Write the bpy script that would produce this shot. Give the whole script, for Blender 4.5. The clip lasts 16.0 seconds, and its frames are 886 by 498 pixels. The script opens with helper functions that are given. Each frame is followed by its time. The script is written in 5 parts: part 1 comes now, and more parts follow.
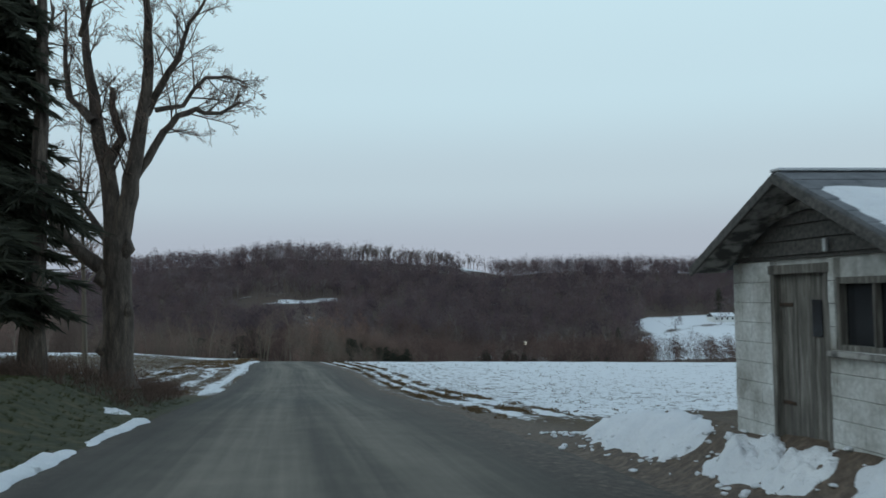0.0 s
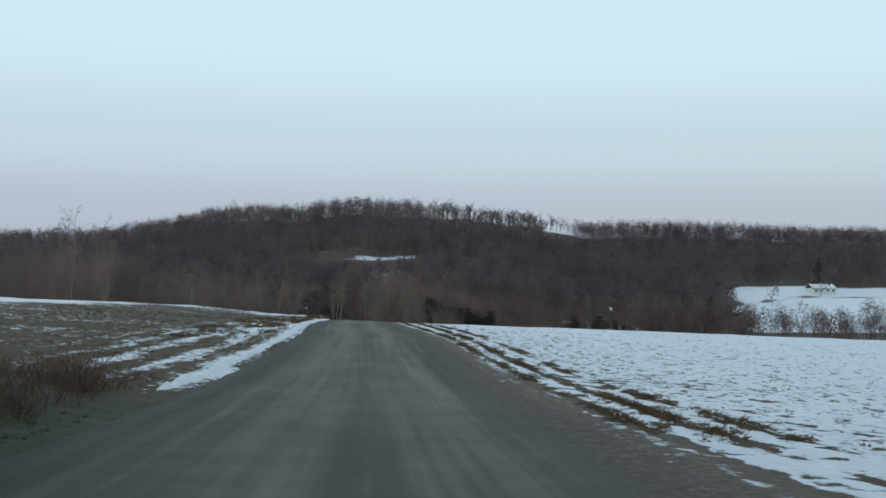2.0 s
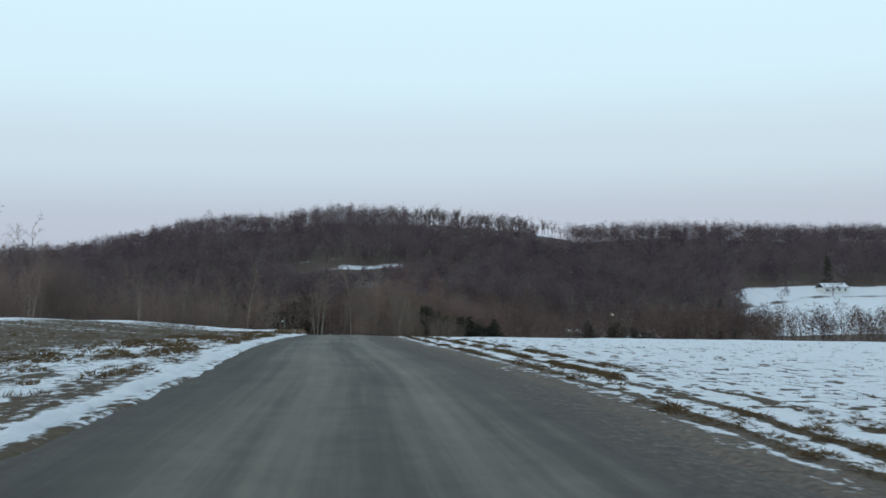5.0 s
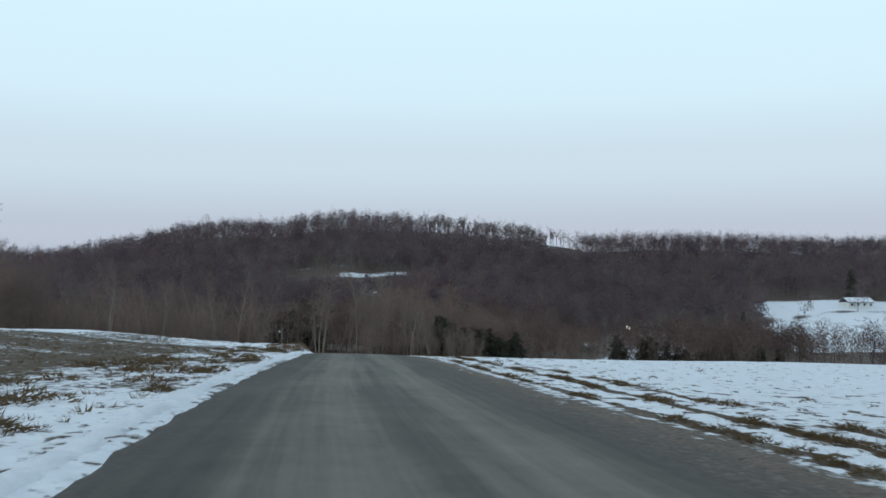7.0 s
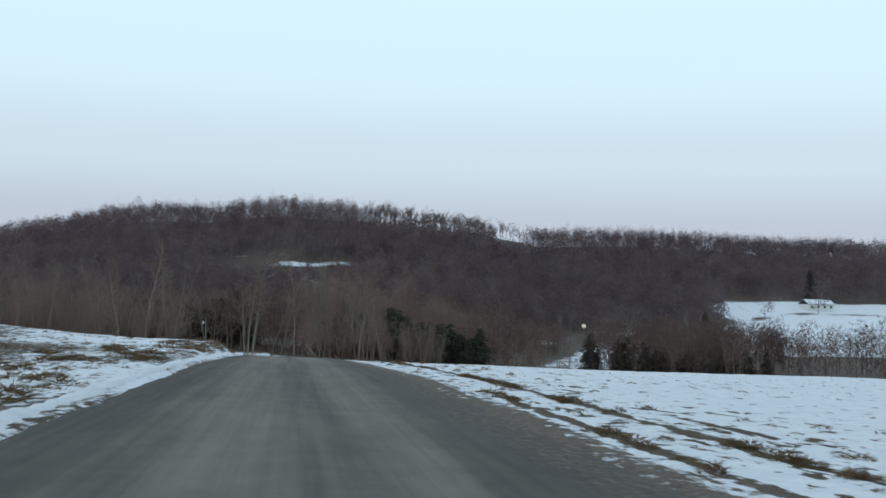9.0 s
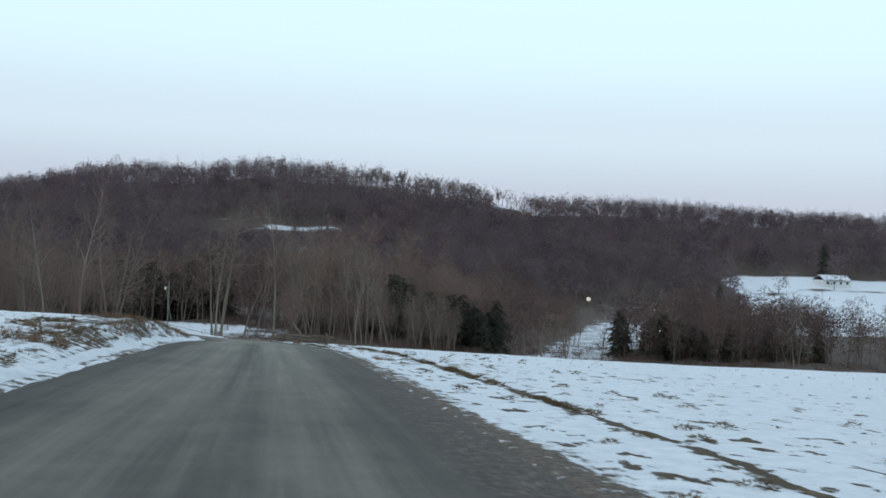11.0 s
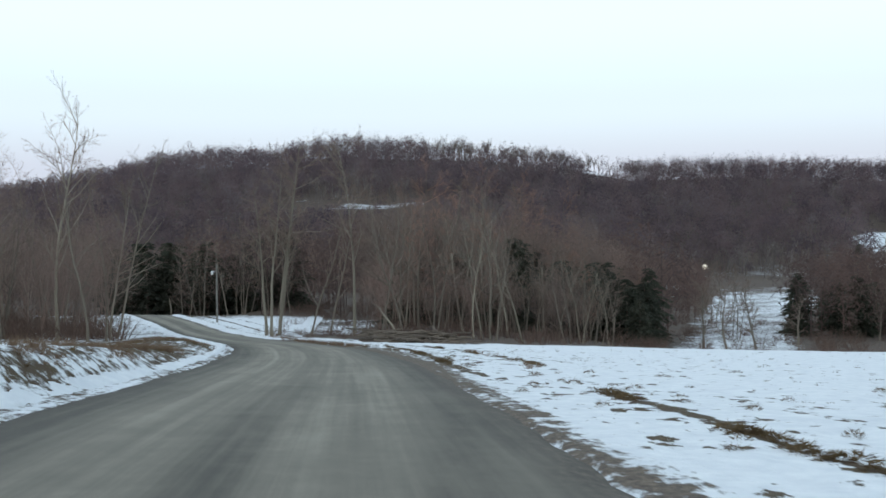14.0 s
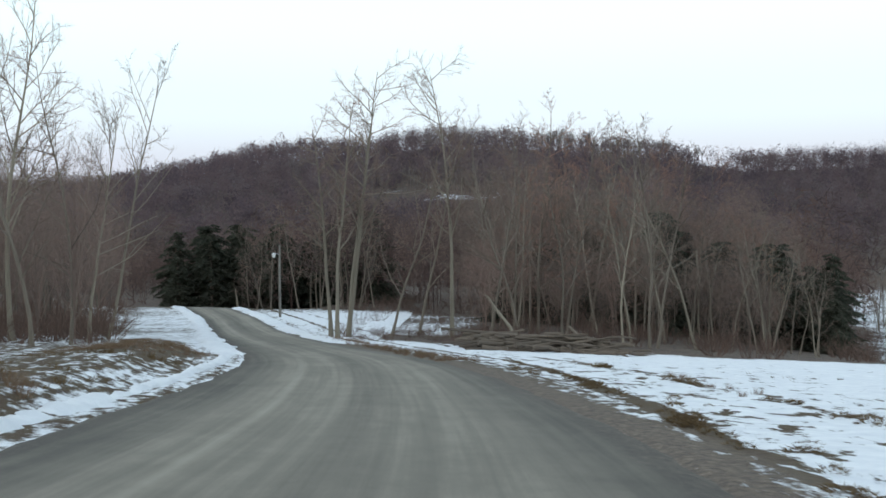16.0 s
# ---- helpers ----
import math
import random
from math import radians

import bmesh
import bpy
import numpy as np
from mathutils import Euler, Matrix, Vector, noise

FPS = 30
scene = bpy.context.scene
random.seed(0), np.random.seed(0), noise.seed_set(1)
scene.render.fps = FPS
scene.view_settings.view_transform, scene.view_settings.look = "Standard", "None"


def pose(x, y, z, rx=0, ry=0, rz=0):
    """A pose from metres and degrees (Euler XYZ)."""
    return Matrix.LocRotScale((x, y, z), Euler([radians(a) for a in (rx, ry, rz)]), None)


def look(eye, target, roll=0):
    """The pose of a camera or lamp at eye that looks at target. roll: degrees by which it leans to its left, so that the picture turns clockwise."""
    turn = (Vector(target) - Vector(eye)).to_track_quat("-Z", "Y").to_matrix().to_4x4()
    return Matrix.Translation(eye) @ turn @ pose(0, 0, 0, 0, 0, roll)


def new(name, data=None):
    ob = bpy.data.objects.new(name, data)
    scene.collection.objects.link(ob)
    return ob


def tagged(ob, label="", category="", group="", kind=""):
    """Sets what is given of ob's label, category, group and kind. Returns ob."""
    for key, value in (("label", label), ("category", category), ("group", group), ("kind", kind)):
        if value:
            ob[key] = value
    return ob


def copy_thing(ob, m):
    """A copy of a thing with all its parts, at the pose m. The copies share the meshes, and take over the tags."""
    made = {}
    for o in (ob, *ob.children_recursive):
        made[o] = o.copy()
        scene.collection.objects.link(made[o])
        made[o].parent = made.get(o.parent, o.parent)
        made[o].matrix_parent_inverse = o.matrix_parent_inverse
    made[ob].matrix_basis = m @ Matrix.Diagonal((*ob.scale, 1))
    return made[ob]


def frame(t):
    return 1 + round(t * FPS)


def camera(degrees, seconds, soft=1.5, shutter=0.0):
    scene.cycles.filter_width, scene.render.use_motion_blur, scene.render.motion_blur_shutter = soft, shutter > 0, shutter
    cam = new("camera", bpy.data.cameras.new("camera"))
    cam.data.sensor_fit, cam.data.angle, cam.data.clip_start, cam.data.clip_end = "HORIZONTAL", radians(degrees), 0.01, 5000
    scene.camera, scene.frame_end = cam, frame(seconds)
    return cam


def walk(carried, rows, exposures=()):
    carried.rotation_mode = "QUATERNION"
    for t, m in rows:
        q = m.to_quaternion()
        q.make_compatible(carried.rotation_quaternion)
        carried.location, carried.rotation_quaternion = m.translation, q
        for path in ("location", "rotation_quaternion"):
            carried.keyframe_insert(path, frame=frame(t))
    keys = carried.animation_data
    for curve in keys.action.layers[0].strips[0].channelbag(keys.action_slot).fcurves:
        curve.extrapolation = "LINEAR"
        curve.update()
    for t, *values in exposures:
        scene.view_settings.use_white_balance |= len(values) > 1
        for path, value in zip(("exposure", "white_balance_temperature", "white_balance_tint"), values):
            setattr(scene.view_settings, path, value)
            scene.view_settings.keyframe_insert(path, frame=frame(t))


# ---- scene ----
cam = camera(48.0216, 16.0, soft=1.6, shutter=0.13)

# seconds, x, y, z, heading, tilt, lean
PATH = (
    (0, -0.00, 0.00, 1.37, 8.75, 2.57, -1.08),
    (0.5, 0.20, 4.69, 1.18, 8.80, 1.83, -0.63),
    (1, 0.34, 9.56, 0.95, 7.66, 1.14, 0.34),
    (1.5, 0.40, 14.36, 0.67, 6.34, 0.79, 0.80),
    (2, 0.44, 19.27, 0.32, 4.25, 0.40, 0.69),
    (2.5, 0.47, 24.20, -0.03, 4.68, -0.41, -0.99),
    (3, 0.49, 29.24, -0.41, 6.04, -0.92, -1.55),
    (3.5, 0.51, 34.12, -0.77, 6.40, -0.17, -2.49),
    (4, 0.46, 39.12, -1.12, 5.48, 0.02, -2.15),
    (4.5, 0.40, 44.44, -1.37, 5.18, 0.56, -1.16),
    (7, -0.96, 71.02, -2.38, 5.20, 1.62, 0.01),
    (7.5, -0.92, 77.45, -2.69, 5.30, 1.75, 0.68),
    (8, -0.81, 83.76, -3.03, 6.16, 1.54, 1.05),
    (8.5, -0.69, 89.94, -3.37, 7.14, 1.24, 1.47),
    (9, -0.66, 96.54, -3.69, 8.54, 1.36, 1.37),
    (11.5, 0.18, 128.48, -5.48, 9.23, -0.66, 2.49),
    (12, 0.21, 134.00, -5.95, 8.20, -0.76, 2.73),
    (12.5, 0.28, 139.18, -6.37, 8.53, -0.97, 0.94),
    (13, 0.39, 144.56, -6.79, 6.66, -1.32, -0.78),
    (13.5, 0.38, 150.45, -7.16, 5.38, -1.68, -0.57),
    (14, 0.39, 155.41, -7.50, 4.62, -1.59, -0.66),
    (14.5, 0.41, 160.47, -7.90, 3.69, -2.35, -0.52),
    (15, 0.36, 165.69, -8.39, 2.51, -1.46, -0.30),
    (15.5, 0.21, 170.79, -8.97, 1.23, -1.89, -0.87),
    (16, 0.00, 176.00, -9.54, -0.79, -1.70, -0.52),
)


def carried_pose(x, y, z, heading, tilt, lean):
    h, p = radians(heading), radians(tilt)
    ahead = Vector((math.sin(h) * math.cos(p), math.cos(h) * math.cos(p), math.sin(p)))
    return look((x, y, z), Vector((x, y, z)) + ahead, lean)


walk(cam, [(r[0], carried_pose(*r[1:])) for r in PATH],
     exposures=[(0, -0.20, 6550, 6), (1.5, -0.08, 6550, 6), (4, 0.06, 6600, 7), (8, 0.08, 6550, 8), (9.5, 0.12, 6550, 8), (11.5, 0.26, 6600, 9),
                (13.5, 0.42, 6750, 10), (16, 0.56, 6980, 11)])

# ---- dusk sky ----
world = bpy.data.worlds.new("dusk_sky")
scene.world = world
world.use_nodes = True
wn, wl = world.node_tree.nodes, world.node_tree.links
wn.clear()
w_out = wn.new("ShaderNodeOutputWorld")
w_bg = wn.new("ShaderNodeBackground")
w_bg.inputs["Strength"].default_value = 1.0
w_co = wn.new("ShaderNodeTexCoord")
w_sep = wn.new("ShaderNodeSeparateXYZ")
w_ramp = wn.new("ShaderNodeValToRGB")
wl.new(w_co.outputs["Generated"], w_sep.inputs[0])
wl.new(w_sep.outputs["Z"], w_ramp.inputs[0])
w_ramp.color_ramp.interpolation = "EASE"
SKY_STOPS = ((0.0, (0.43, 0.48, 0.60)), (0.045, (0.47, 0.53, 0.65)), (0.11, (0.56, 0.68, 0.79)),
             (0.20, (0.63, 0.82, 0.94)), (0.33, (0.66, 0.88, 1.0)), (1.0, (0.27, 0.37, 0.52)))
els = w_ramp.color_ramp.elements
while len(els) < len(SKY_STOPS):
    els.new(0.5)
for e, (p, c) in zip(els, SKY_STOPS):
    e.position, e.color = p, (*c, 1)
w_sky = wn.new("ShaderNodeTexSky")
w_sky.sky_type = "NISHITA"
w_sky.sun_disc = False
w_sky.sun_elevation = radians(4)
w_sky.sun_rotation = radians(250)
w_scale = wn.new("ShaderNodeMix")
w_scale.data_type = "RGBA"
w_scale.inputs["Factor"].default_value = 0.01
wl.new(w_ramp.outputs[0], w_scale.inputs["A"])
wl.new(w_sky.outputs[0], w_scale.inputs["B"])
wl.new(w_scale.outputs["Result"], w_bg.inputs["Color"])
wl.new(w_bg.outputs[0], w_out.inputs[0])

sun_data = bpy.data.lights.new("sun", "SUN")
sun_data.energy, sun_data.angle, sun_data.color = 0.3, radians(30), (1.0, 0.93, 0.86)
sun = new("sun", sun_data)
sun.matrix_world = look((0, 0, 60), (60, 22, 0))

# ---- materials ----
def material(name, rough=0.8, metal=0.0):
    m = bpy.data.materials.new(name)
    m.use_nodes = True
    b = m.node_tree.nodes["Principled BSDF"]
    b.inputs["Roughness"].default_value = rough
    b.inputs["Metallic"].default_value = metal
    return m, m.node_tree.nodes, m.node_tree.links, b


def noise_node(n, l, scale, detail=4, rough=0.55, stretch=(1, 1, 1), coord="Object", vec=None):
    co = n.new("ShaderNodeTexCoord")
    mp = n.new("ShaderNodeMapping")
    mp.inputs["Scale"].default_value = stretch
    l.new(vec if vec else co.outputs[coord], mp.inputs[0])
    t = n.new("ShaderNodeTexNoise")
    t.inputs["Scale"].default_value, t.inputs["Detail"].default_value = scale, detail
    t.inputs["Roughness"].default_value = rough
    l.new(mp.outputs[0], t.inputs["Vector"])
    return t.outputs["Fac"]


def ramp_node(n, l, src, stops, interp="LINEAR"):
    r = n.new("ShaderNodeValToRGB")
    r.color_ramp.interpolation = interp
    e = r.color_ramp.elements
    while len(e) < len(stops):
        e.new(0.5)
    for k, (p, c) in zip(e, stops):
        k.position, k.color = p, ((*c, 1) if len(c) == 3 else c)
    l.new(src, r.inputs[0])
    return r.outputs[0]


def grey(v):
    return (v, v, v)


def mix_node(n, l, fac, a, b):
    m = n.new("ShaderNodeMix")
    m.data_type = "RGBA"
    for key, v in (("Factor", fac), ("A", a), ("B", b)):
        if isinstance(v, bpy.types.NodeSocket):
            l.new(v, m.inputs[key])
        elif key == "Factor":
            m.inputs[key].default_value = v
        else:
            m.inputs[key].default_value = (*v, 1)
    return m.outputs["Result"]


def math_node(n, l, op, a, b=None, clamp=False):
    m = n.new("ShaderNodeMath")
    m.operation, m.use_clamp = op, clamp
    for i, v in enumerate((a, b)):
        if v is None:
            continue
        if isinstance(v, bpy.types.NodeSocket):
            l.new(v, m.inputs[i])
        else:
            m.inputs[i].default_value = v
    return m.outputs[0]


def bump_node(n, l, height, strength, dist, bsdf):
    b = n.new("ShaderNodeBump")
    b.inputs["Strength"].default_value, b.inputs["Distance"].default_value = strength, dist
    l.new(height, b.inputs["Height"])
    l.new(b.outputs[0], bsdf.inputs["Normal"])


def attr_node(n, name):
    a = n.new("ShaderNodeAttribute")
    a.attribute_name = name
    return a.outputs["Fac"]


def simple(name, stops, scale, rough=0.85, stretch=(1, 1, 1), bump=0.0, bump_scale=40, bump_dist=0.01, metal=0.0, fine=None):
    m, n, l, b = material(name, rough, metal)
    c = ramp_node(n, l, noise_node(n, l, scale, 6, 0.6, stretch), stops)
    if fine:
        f = ramp_node(n, l, noise_node(n, l, fine, 3, 0.6, stretch), ((0.3, grey(0.78)), (0.7, grey(1.15))))
        mm = n.new("ShaderNodeMix")
        mm.data_type, mm.blend_type = "RGBA", "MULTIPLY"
        mm.inputs["Factor"].default_value = 1.0
        l.new(c, mm.inputs["A"])
        l.new(f, mm.inputs["B"])
        c = mm.outputs["Result"]
    l.new(c, b.inputs["Base Color"])
    if bump:
        bump_node(n, l, noise_node(n, l, bump_scale, 5, 0.6, stretch), bump, bump_dist, b)
    return m


def wood_tint(name, dark, light, rough=0.9, thin=False):
    """Bark or twigs that differ a little from tree to tree and piece to piece."""
    m, n, l, b = material(name, rough)
    g = n.new("ShaderNodeNewGeometry")
    o = n.new("ShaderNodeObjectInfo")
    v = math_node(n, l, "ADD", math_node(n, l, "MULTIPLY", g.outputs["Random Per Island"], 0.5),
                  math_node(n, l, "MULTIPLY", o.outputs["Random"], 0.3))
    v = math_node(n, l, "ADD", v, math_node(n, l, "MULTIPLY", noise_node(n, l, 3.0, 4, 0.6, (1, 1, 0.25)), 0.35))
    colour = ramp_node(n, l, v, ((0.15, dark), (0.95, light)))
    l.new(colour, b.inputs["Base Color"])
    if thin:
        # slivers take light from all round, as the round twigs do
        t = n.new("ShaderNodeBsdfTranslucent")
        mx = n.new("ShaderNodeMixShader")
        l.new(colour, t.inputs["Color"])
        l.new(b.outputs[0], mx.inputs[1])
        l.new(t.outputs[0], mx.inputs[2])
        l.new(mx.outputs[0], n["Material Output"].inputs[0])
    return m


BARK = wood_tint("bark", (0.070, 0.055, 0.044), (0.260, 0.212, 0.168))
BARK_PALE = wood_tint("pale_bark", (0.13, 0.108, 0.084), (0.36, 0.305, 0.235))
BARK_MAPLE = simple("maple_bark", ((0.3, (0.040, 0.029, 0.024)), (0.5, (0.100, 0.076, 0.062)), (0.75, (0.20, 0.155, 0.122))), 5, 0.95,
                    (1, 1, 0.22), 0.9, 14, 0.04, fine=40)
TWIG = wood_tint("twig", (0.138, 0.096, 0.079), (0.330, 0.235, 0.192), thin=True)
TWIG_RED = wood_tint("reddish_twig", (0.218, 0.124, 0.094), (0.425, 0.247, 0.186), thin=True)
TWIG_PALE = wood_tint("pale_twig", (0.125, 0.103, 0.088), (0.288, 0.237, 0.200), thin=True)


def woods_tint(name, stops, broad=0.018, rough=0.95):
    """Twigs of massed woods: each tree has its own tone, and stands of one kind share theirs."""
    m, n, l, b = material(name, rough)
    g = n.new("ShaderNodeNewGeometry")
    v = math_node(n, l, "ADD", math_node(n, l, "MULTIPLY", attr_node(n, "tone"), 0.44),
                  math_node(n, l, "MULTIPLY", g.outputs["Random Per Island"], 0.14))
    v = math_node(n, l, "ADD", v, math_node(n, l, "MULTIPLY", math_node(n, l, "SUBTRACT", noise_node(n, l, broad, 4, 0.6), 0.3), 1.05))
    colour = ramp_node(n, l, v, stops)
    l.new(colour, b.inputs["Base Color"])
    t = n.new("ShaderNodeBsdfTranslucent")
    mx = n.new("ShaderNodeMixShader")
    l.new(colour, t.inputs["Color"])
    l.new(b.outputs[0], mx.inputs[1])
    l.new(t.outputs[0], mx.inputs[2])
    l.new(mx.outputs[0], n["Material Output"].inputs[0])
    return m


# purple-brown twigs with distance haze put into the colour: paler, more mauve
HAZED_HILL_WOOD = woods_tint("hazed_hill_wood", ((0.12, (0.094, 0.069, 0.081)), (0.38, (0.149, 0.109, 0.120)), (0.58, (0.194, 0.133, 0.136)),
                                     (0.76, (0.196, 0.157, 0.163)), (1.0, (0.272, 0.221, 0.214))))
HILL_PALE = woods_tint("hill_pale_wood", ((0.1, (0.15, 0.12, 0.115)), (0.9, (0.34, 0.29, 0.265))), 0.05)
VALLEY_WOOD = woods_tint("valley_wood", ((0.10, (0.072, 0.049, 0.047)), (0.40, (0.119, 0.080, 0.073)), (0.62, (0.170, 0.106, 0.090)),
                                         (0.95, (0.220, 0.161, 0.142))), 0.03)
THICKET_WOOD = woods_tint("thicket_wood", ((0.10, (0.137, 0.100, 0.086)), (0.45, (0.231, 0.169, 0.143)), (0.70, (0.299, 0.195, 0.161)),
                                           (0.95, (0.377, 0.302, 0.254))), 0.06)
NEEDLES = wood_tint("needles", (0.030, 0.034, 0.024), (0.100, 0.102, 0.072), thin=True)
GRASS_DRY = wood_tint("dry_grass", (0.095, 0.058, 0.040), (0.28, 0.185, 0.122), thin=True)
GRASS_BROWN = wood_tint("brown_grass", (0.070, 0.043, 0.022), (0.22, 0.145, 0.072), thin=True)
BRUSH = wood_tint("brush", (0.070, 0.046, 0.037), (0.210, 0.134, 0.106), thin=True)
SNOW = simple("snow", ((0.3, (0.70, 0.72, 0.76)), (0.7, (0.84, 0.85, 0.87))), 1.5, 0.75, bump=0.9, bump_scale=11, bump_dist=0.07)
BLOCK = simple("painted_block", ((0.30, (0.22, 0.21, 0.18)), (0.46, (0.46, 0.46, 0.44)), (0.70, (0.66, 0.67, 0.66))), 1.7, 0.9, bump=0.5,
               bump_scale=60, bump_dist=0.006, fine=22)
MORTAR = simple("mortar", ((0.3, (0.30, 0.295, 0.275)), (0.7, (0.58, 0.58, 0.565))), 8, 0.95)
WOOD_GREY = simple("weathered_wood", ((0.3, (0.055, 0.050, 0.045)), (0.52, (0.14, 0.13, 0.115)), (0.75, (0.34, 0.325, 0.295))), 4, 0.9, (6, 6, 0.5),
                   0.6, 25, 0.006, fine=60)
WOOD_DARK = simple("dark_weathered_wood", ((0.35, (0.045, 0.043, 0.042)), (0.7, (0.13, 0.12, 0.11))), 4, 0.9, (1, 6, 6), 0.5, 25, 0.006)
WOOD_PEELED = simple("peeling_trim_wood", ((0.42, (0.07, 0.068, 0.062)), (0.58, (0.36, 0.35, 0.33))), 5, 0.9, (1, 1, 1), 0.5, 25, 0.006)
SHINGLE = simple("grey_shingle", ((0.3, (0.10, 0.105, 0.115)), (0.7, (0.20, 0.205, 0.22))), 6, 0.9, bump=0.6, bump_scale=60, fine=70)
TIN = simple("ridge_tin", ((0.3, (0.38, 0.39, 0.41)), (0.7, (0.55, 0.56, 0.58))), 6, 0.45, metal=0.6)
IRON = simple("rusty_iron", ((0.3, (0.03, 0.025, 0.02)), (0.7, (0.10, 0.06, 0.04))), 30, 0.7, metal=0.4)
LOG_WOOD = wood_tint("log_bark", (0.045, 0.034, 0.028), (0.19, 0.145, 0.11))
POLE_WOOD = simple("pole_wood", ((0.3, (0.13, 0.115, 0.10)), (0.7, (0.26, 0.235, 0.205))), 4, 0.9, (1, 1, 0.2))
WHITE_PAINT = simple("white_paint", ((0.3, (0.62, 0.62, 0.60)), (0.7, (0.78, 0.78, 0.76))), 3, 0.6)
DARK_GLASS, _n, _l, _b = material("dark_glass", 0.12)
_b.inputs["Base Color"].default_value = (0.02, 0.022, 0.025, 1)

# ---- lie of the land ----
ROAD_Y = (-300, -60, 0, 20, 40, 50, 70, 85, 100, 130, 150, 165, 176, 190, 200, 215, 230, 245, 284, 310, 340, 400, 430, 4000)
ROAD_Z = (6, 2.6, 0, -1.08, -2.5, -3.0, -3.75, -4.45, -5.25, -7.0, -8.5, -9.7, -10.85, -12.3, -13.2, -14.7, -16.0, -17.0, -19.0, -20.2, -21.5,
          -24.5, -26, -26)
LINE_Y = (-300, 70, 80, 95, 120, 150, 180, 188, 191, 196, 203, 210, 220, 229, 250, 268, 285, 310, 340, 400, 4000)
LINE_X = (0.42, 0.42, 0.0, -0.4, -0.45, -0.65, -1.0, -1.2, -1.45, -1.9, -2.9, -4.9, -8.2, -11, -17, -23.3, -31, -46, -68, -110, -110)
HALF_Y = (-300, 60, 190, 200, 212, 230, 270, 4000)
HALF_W = (3.35, 3.4, 3.3, 2.9, 2.4, 1.9, 2.0, 2.0)
RIDGE_X = (-900, -420, -280, -172, -140, -100, -46, -5, 33, 98, 118, 129, 150, 194, 242, 343, 600, 1200)
RIDGE_Z = (14, 6, 1, 4.5, 10.5, 20.5, 22.5, 27.5, 26, 21, 18.5, 17.5, 13, 15, 14, 12, 11, 12)


def mean5(v, ys, zs, step):
    return sum(np.interp(v + k * step, ys, zs) for k in (-2, -1, 0, 1, 2)) / 5


def road_z(y):
    return mean5(y, ROAD_Y, ROAD_Z, 3.0)


def line_x(y):
    return mean5(y, LINE_Y, LINE_X, 1.5)


def half_w(y):
    return np.interp(y, HALF_Y, HALF_W)


def smooth(a, b, v):
    s = np.clip((v - a) / (b - a), 0, 1)
    return s * s * (3 - 2 * s)


def lateral(x, y):
    slope = (line_x(y + 1) - line_x(y - 1)) / 2
    return (x - line_x(y)) / np.sqrt(1 + slope * slope)


def waves(x, y, size, seed):
    """Cheap smooth unevenness from a few crossed sine waves."""
    r = np.random.RandomState(seed)
    out = 0
    for k in range(7):
        a, f, p = r.uniform(0, 2 * math.pi), r.uniform(0.6, 1.9) / size, r.uniform(0, 6.28)
        out = out + np.sin((x * math.cos(a) + y * math.sin(a)) * f * 6.28 + p)
    return out / 7


def hill_z(x, y):
    top = np.interp(x, RIDGE_X, RIDGE_Z)
    foot = 415 + 50 * smooth(60, 110, x) - 15 * smooth(150, 220, x)
    s = np.clip((y - foot) / (690 - foot), 0, 1)
    return np.where(y > 700, top - 0.05 * np.minimum(y - 700, 400), -26 + (top + 26) * s)


def land(x, y):
    """Height of the ground, without the road's own crown."""
    x, y = np.asarray(x, float), np.asarray(y, float)
    lat = lateral(x, y)
    near = road_z(y) - 0.03 * np.clip(x, -70, 70)
    near = near - 1.8 * smooth(6, 36, x) * smooth(200, 240, y)
    near = near - 2.8 * smooth(-12, -22, x) * smooth(266, 284, y)
    bank = 0.85 * smooth(-3.6, -6.5, lat) * smooth(40, 30, y)
    shed_rise = 0.60 * smooth(3.9, 4.9, x) * smooth(16.5, 12.5, y)
    left_rise = 0.9 * smooth(-9, -26, lat) * smooth(30, 60, y) * smooth(230, 150, y)
    mound = 0.24 * np.exp(-((lat + 5.5) / 1.35) ** 2) * smooth(190, 198, y) * smooth(221, 211, y)
    verge = np.interp(y, (120, 150, 164, 174, 188, 203, 214), (0, 0.35, 0.92, 0.82, 0.38, 0.12, 0)) * smooth(-3.7, -4.9, lat)
    near = near + bank + shed_rise + left_rise + mound + verge
    near = near + 0.06 * waves(x, y, 6, 3) * smooth(4, 9, np.abs(lat)) + 0.35 * waves(x, y, 45, 5) * smooth(12, 40, np.abs(lat))
    t = smooth(370, 450, y)
    return near * (1 - t) + (hill_z(x, y) + 1.5 * waves(x, y, 60, 8) * smooth(430, 500, y)) * t


def field_end(x):
    """Where the open field stops and the brush begins."""
    return np.interp(x, (-12, -2, 4, 15, 30, 45, 90), (232, 222, 215, 209, 218, 226, 232))


def clearing_edge(y):
    return 26 + 0.38 * (y - 240)


def farm_edge(y):
    """Lower, woodland side of the snowy farm field across the valley."""
    return 156 + 0.30 * (y - 414)


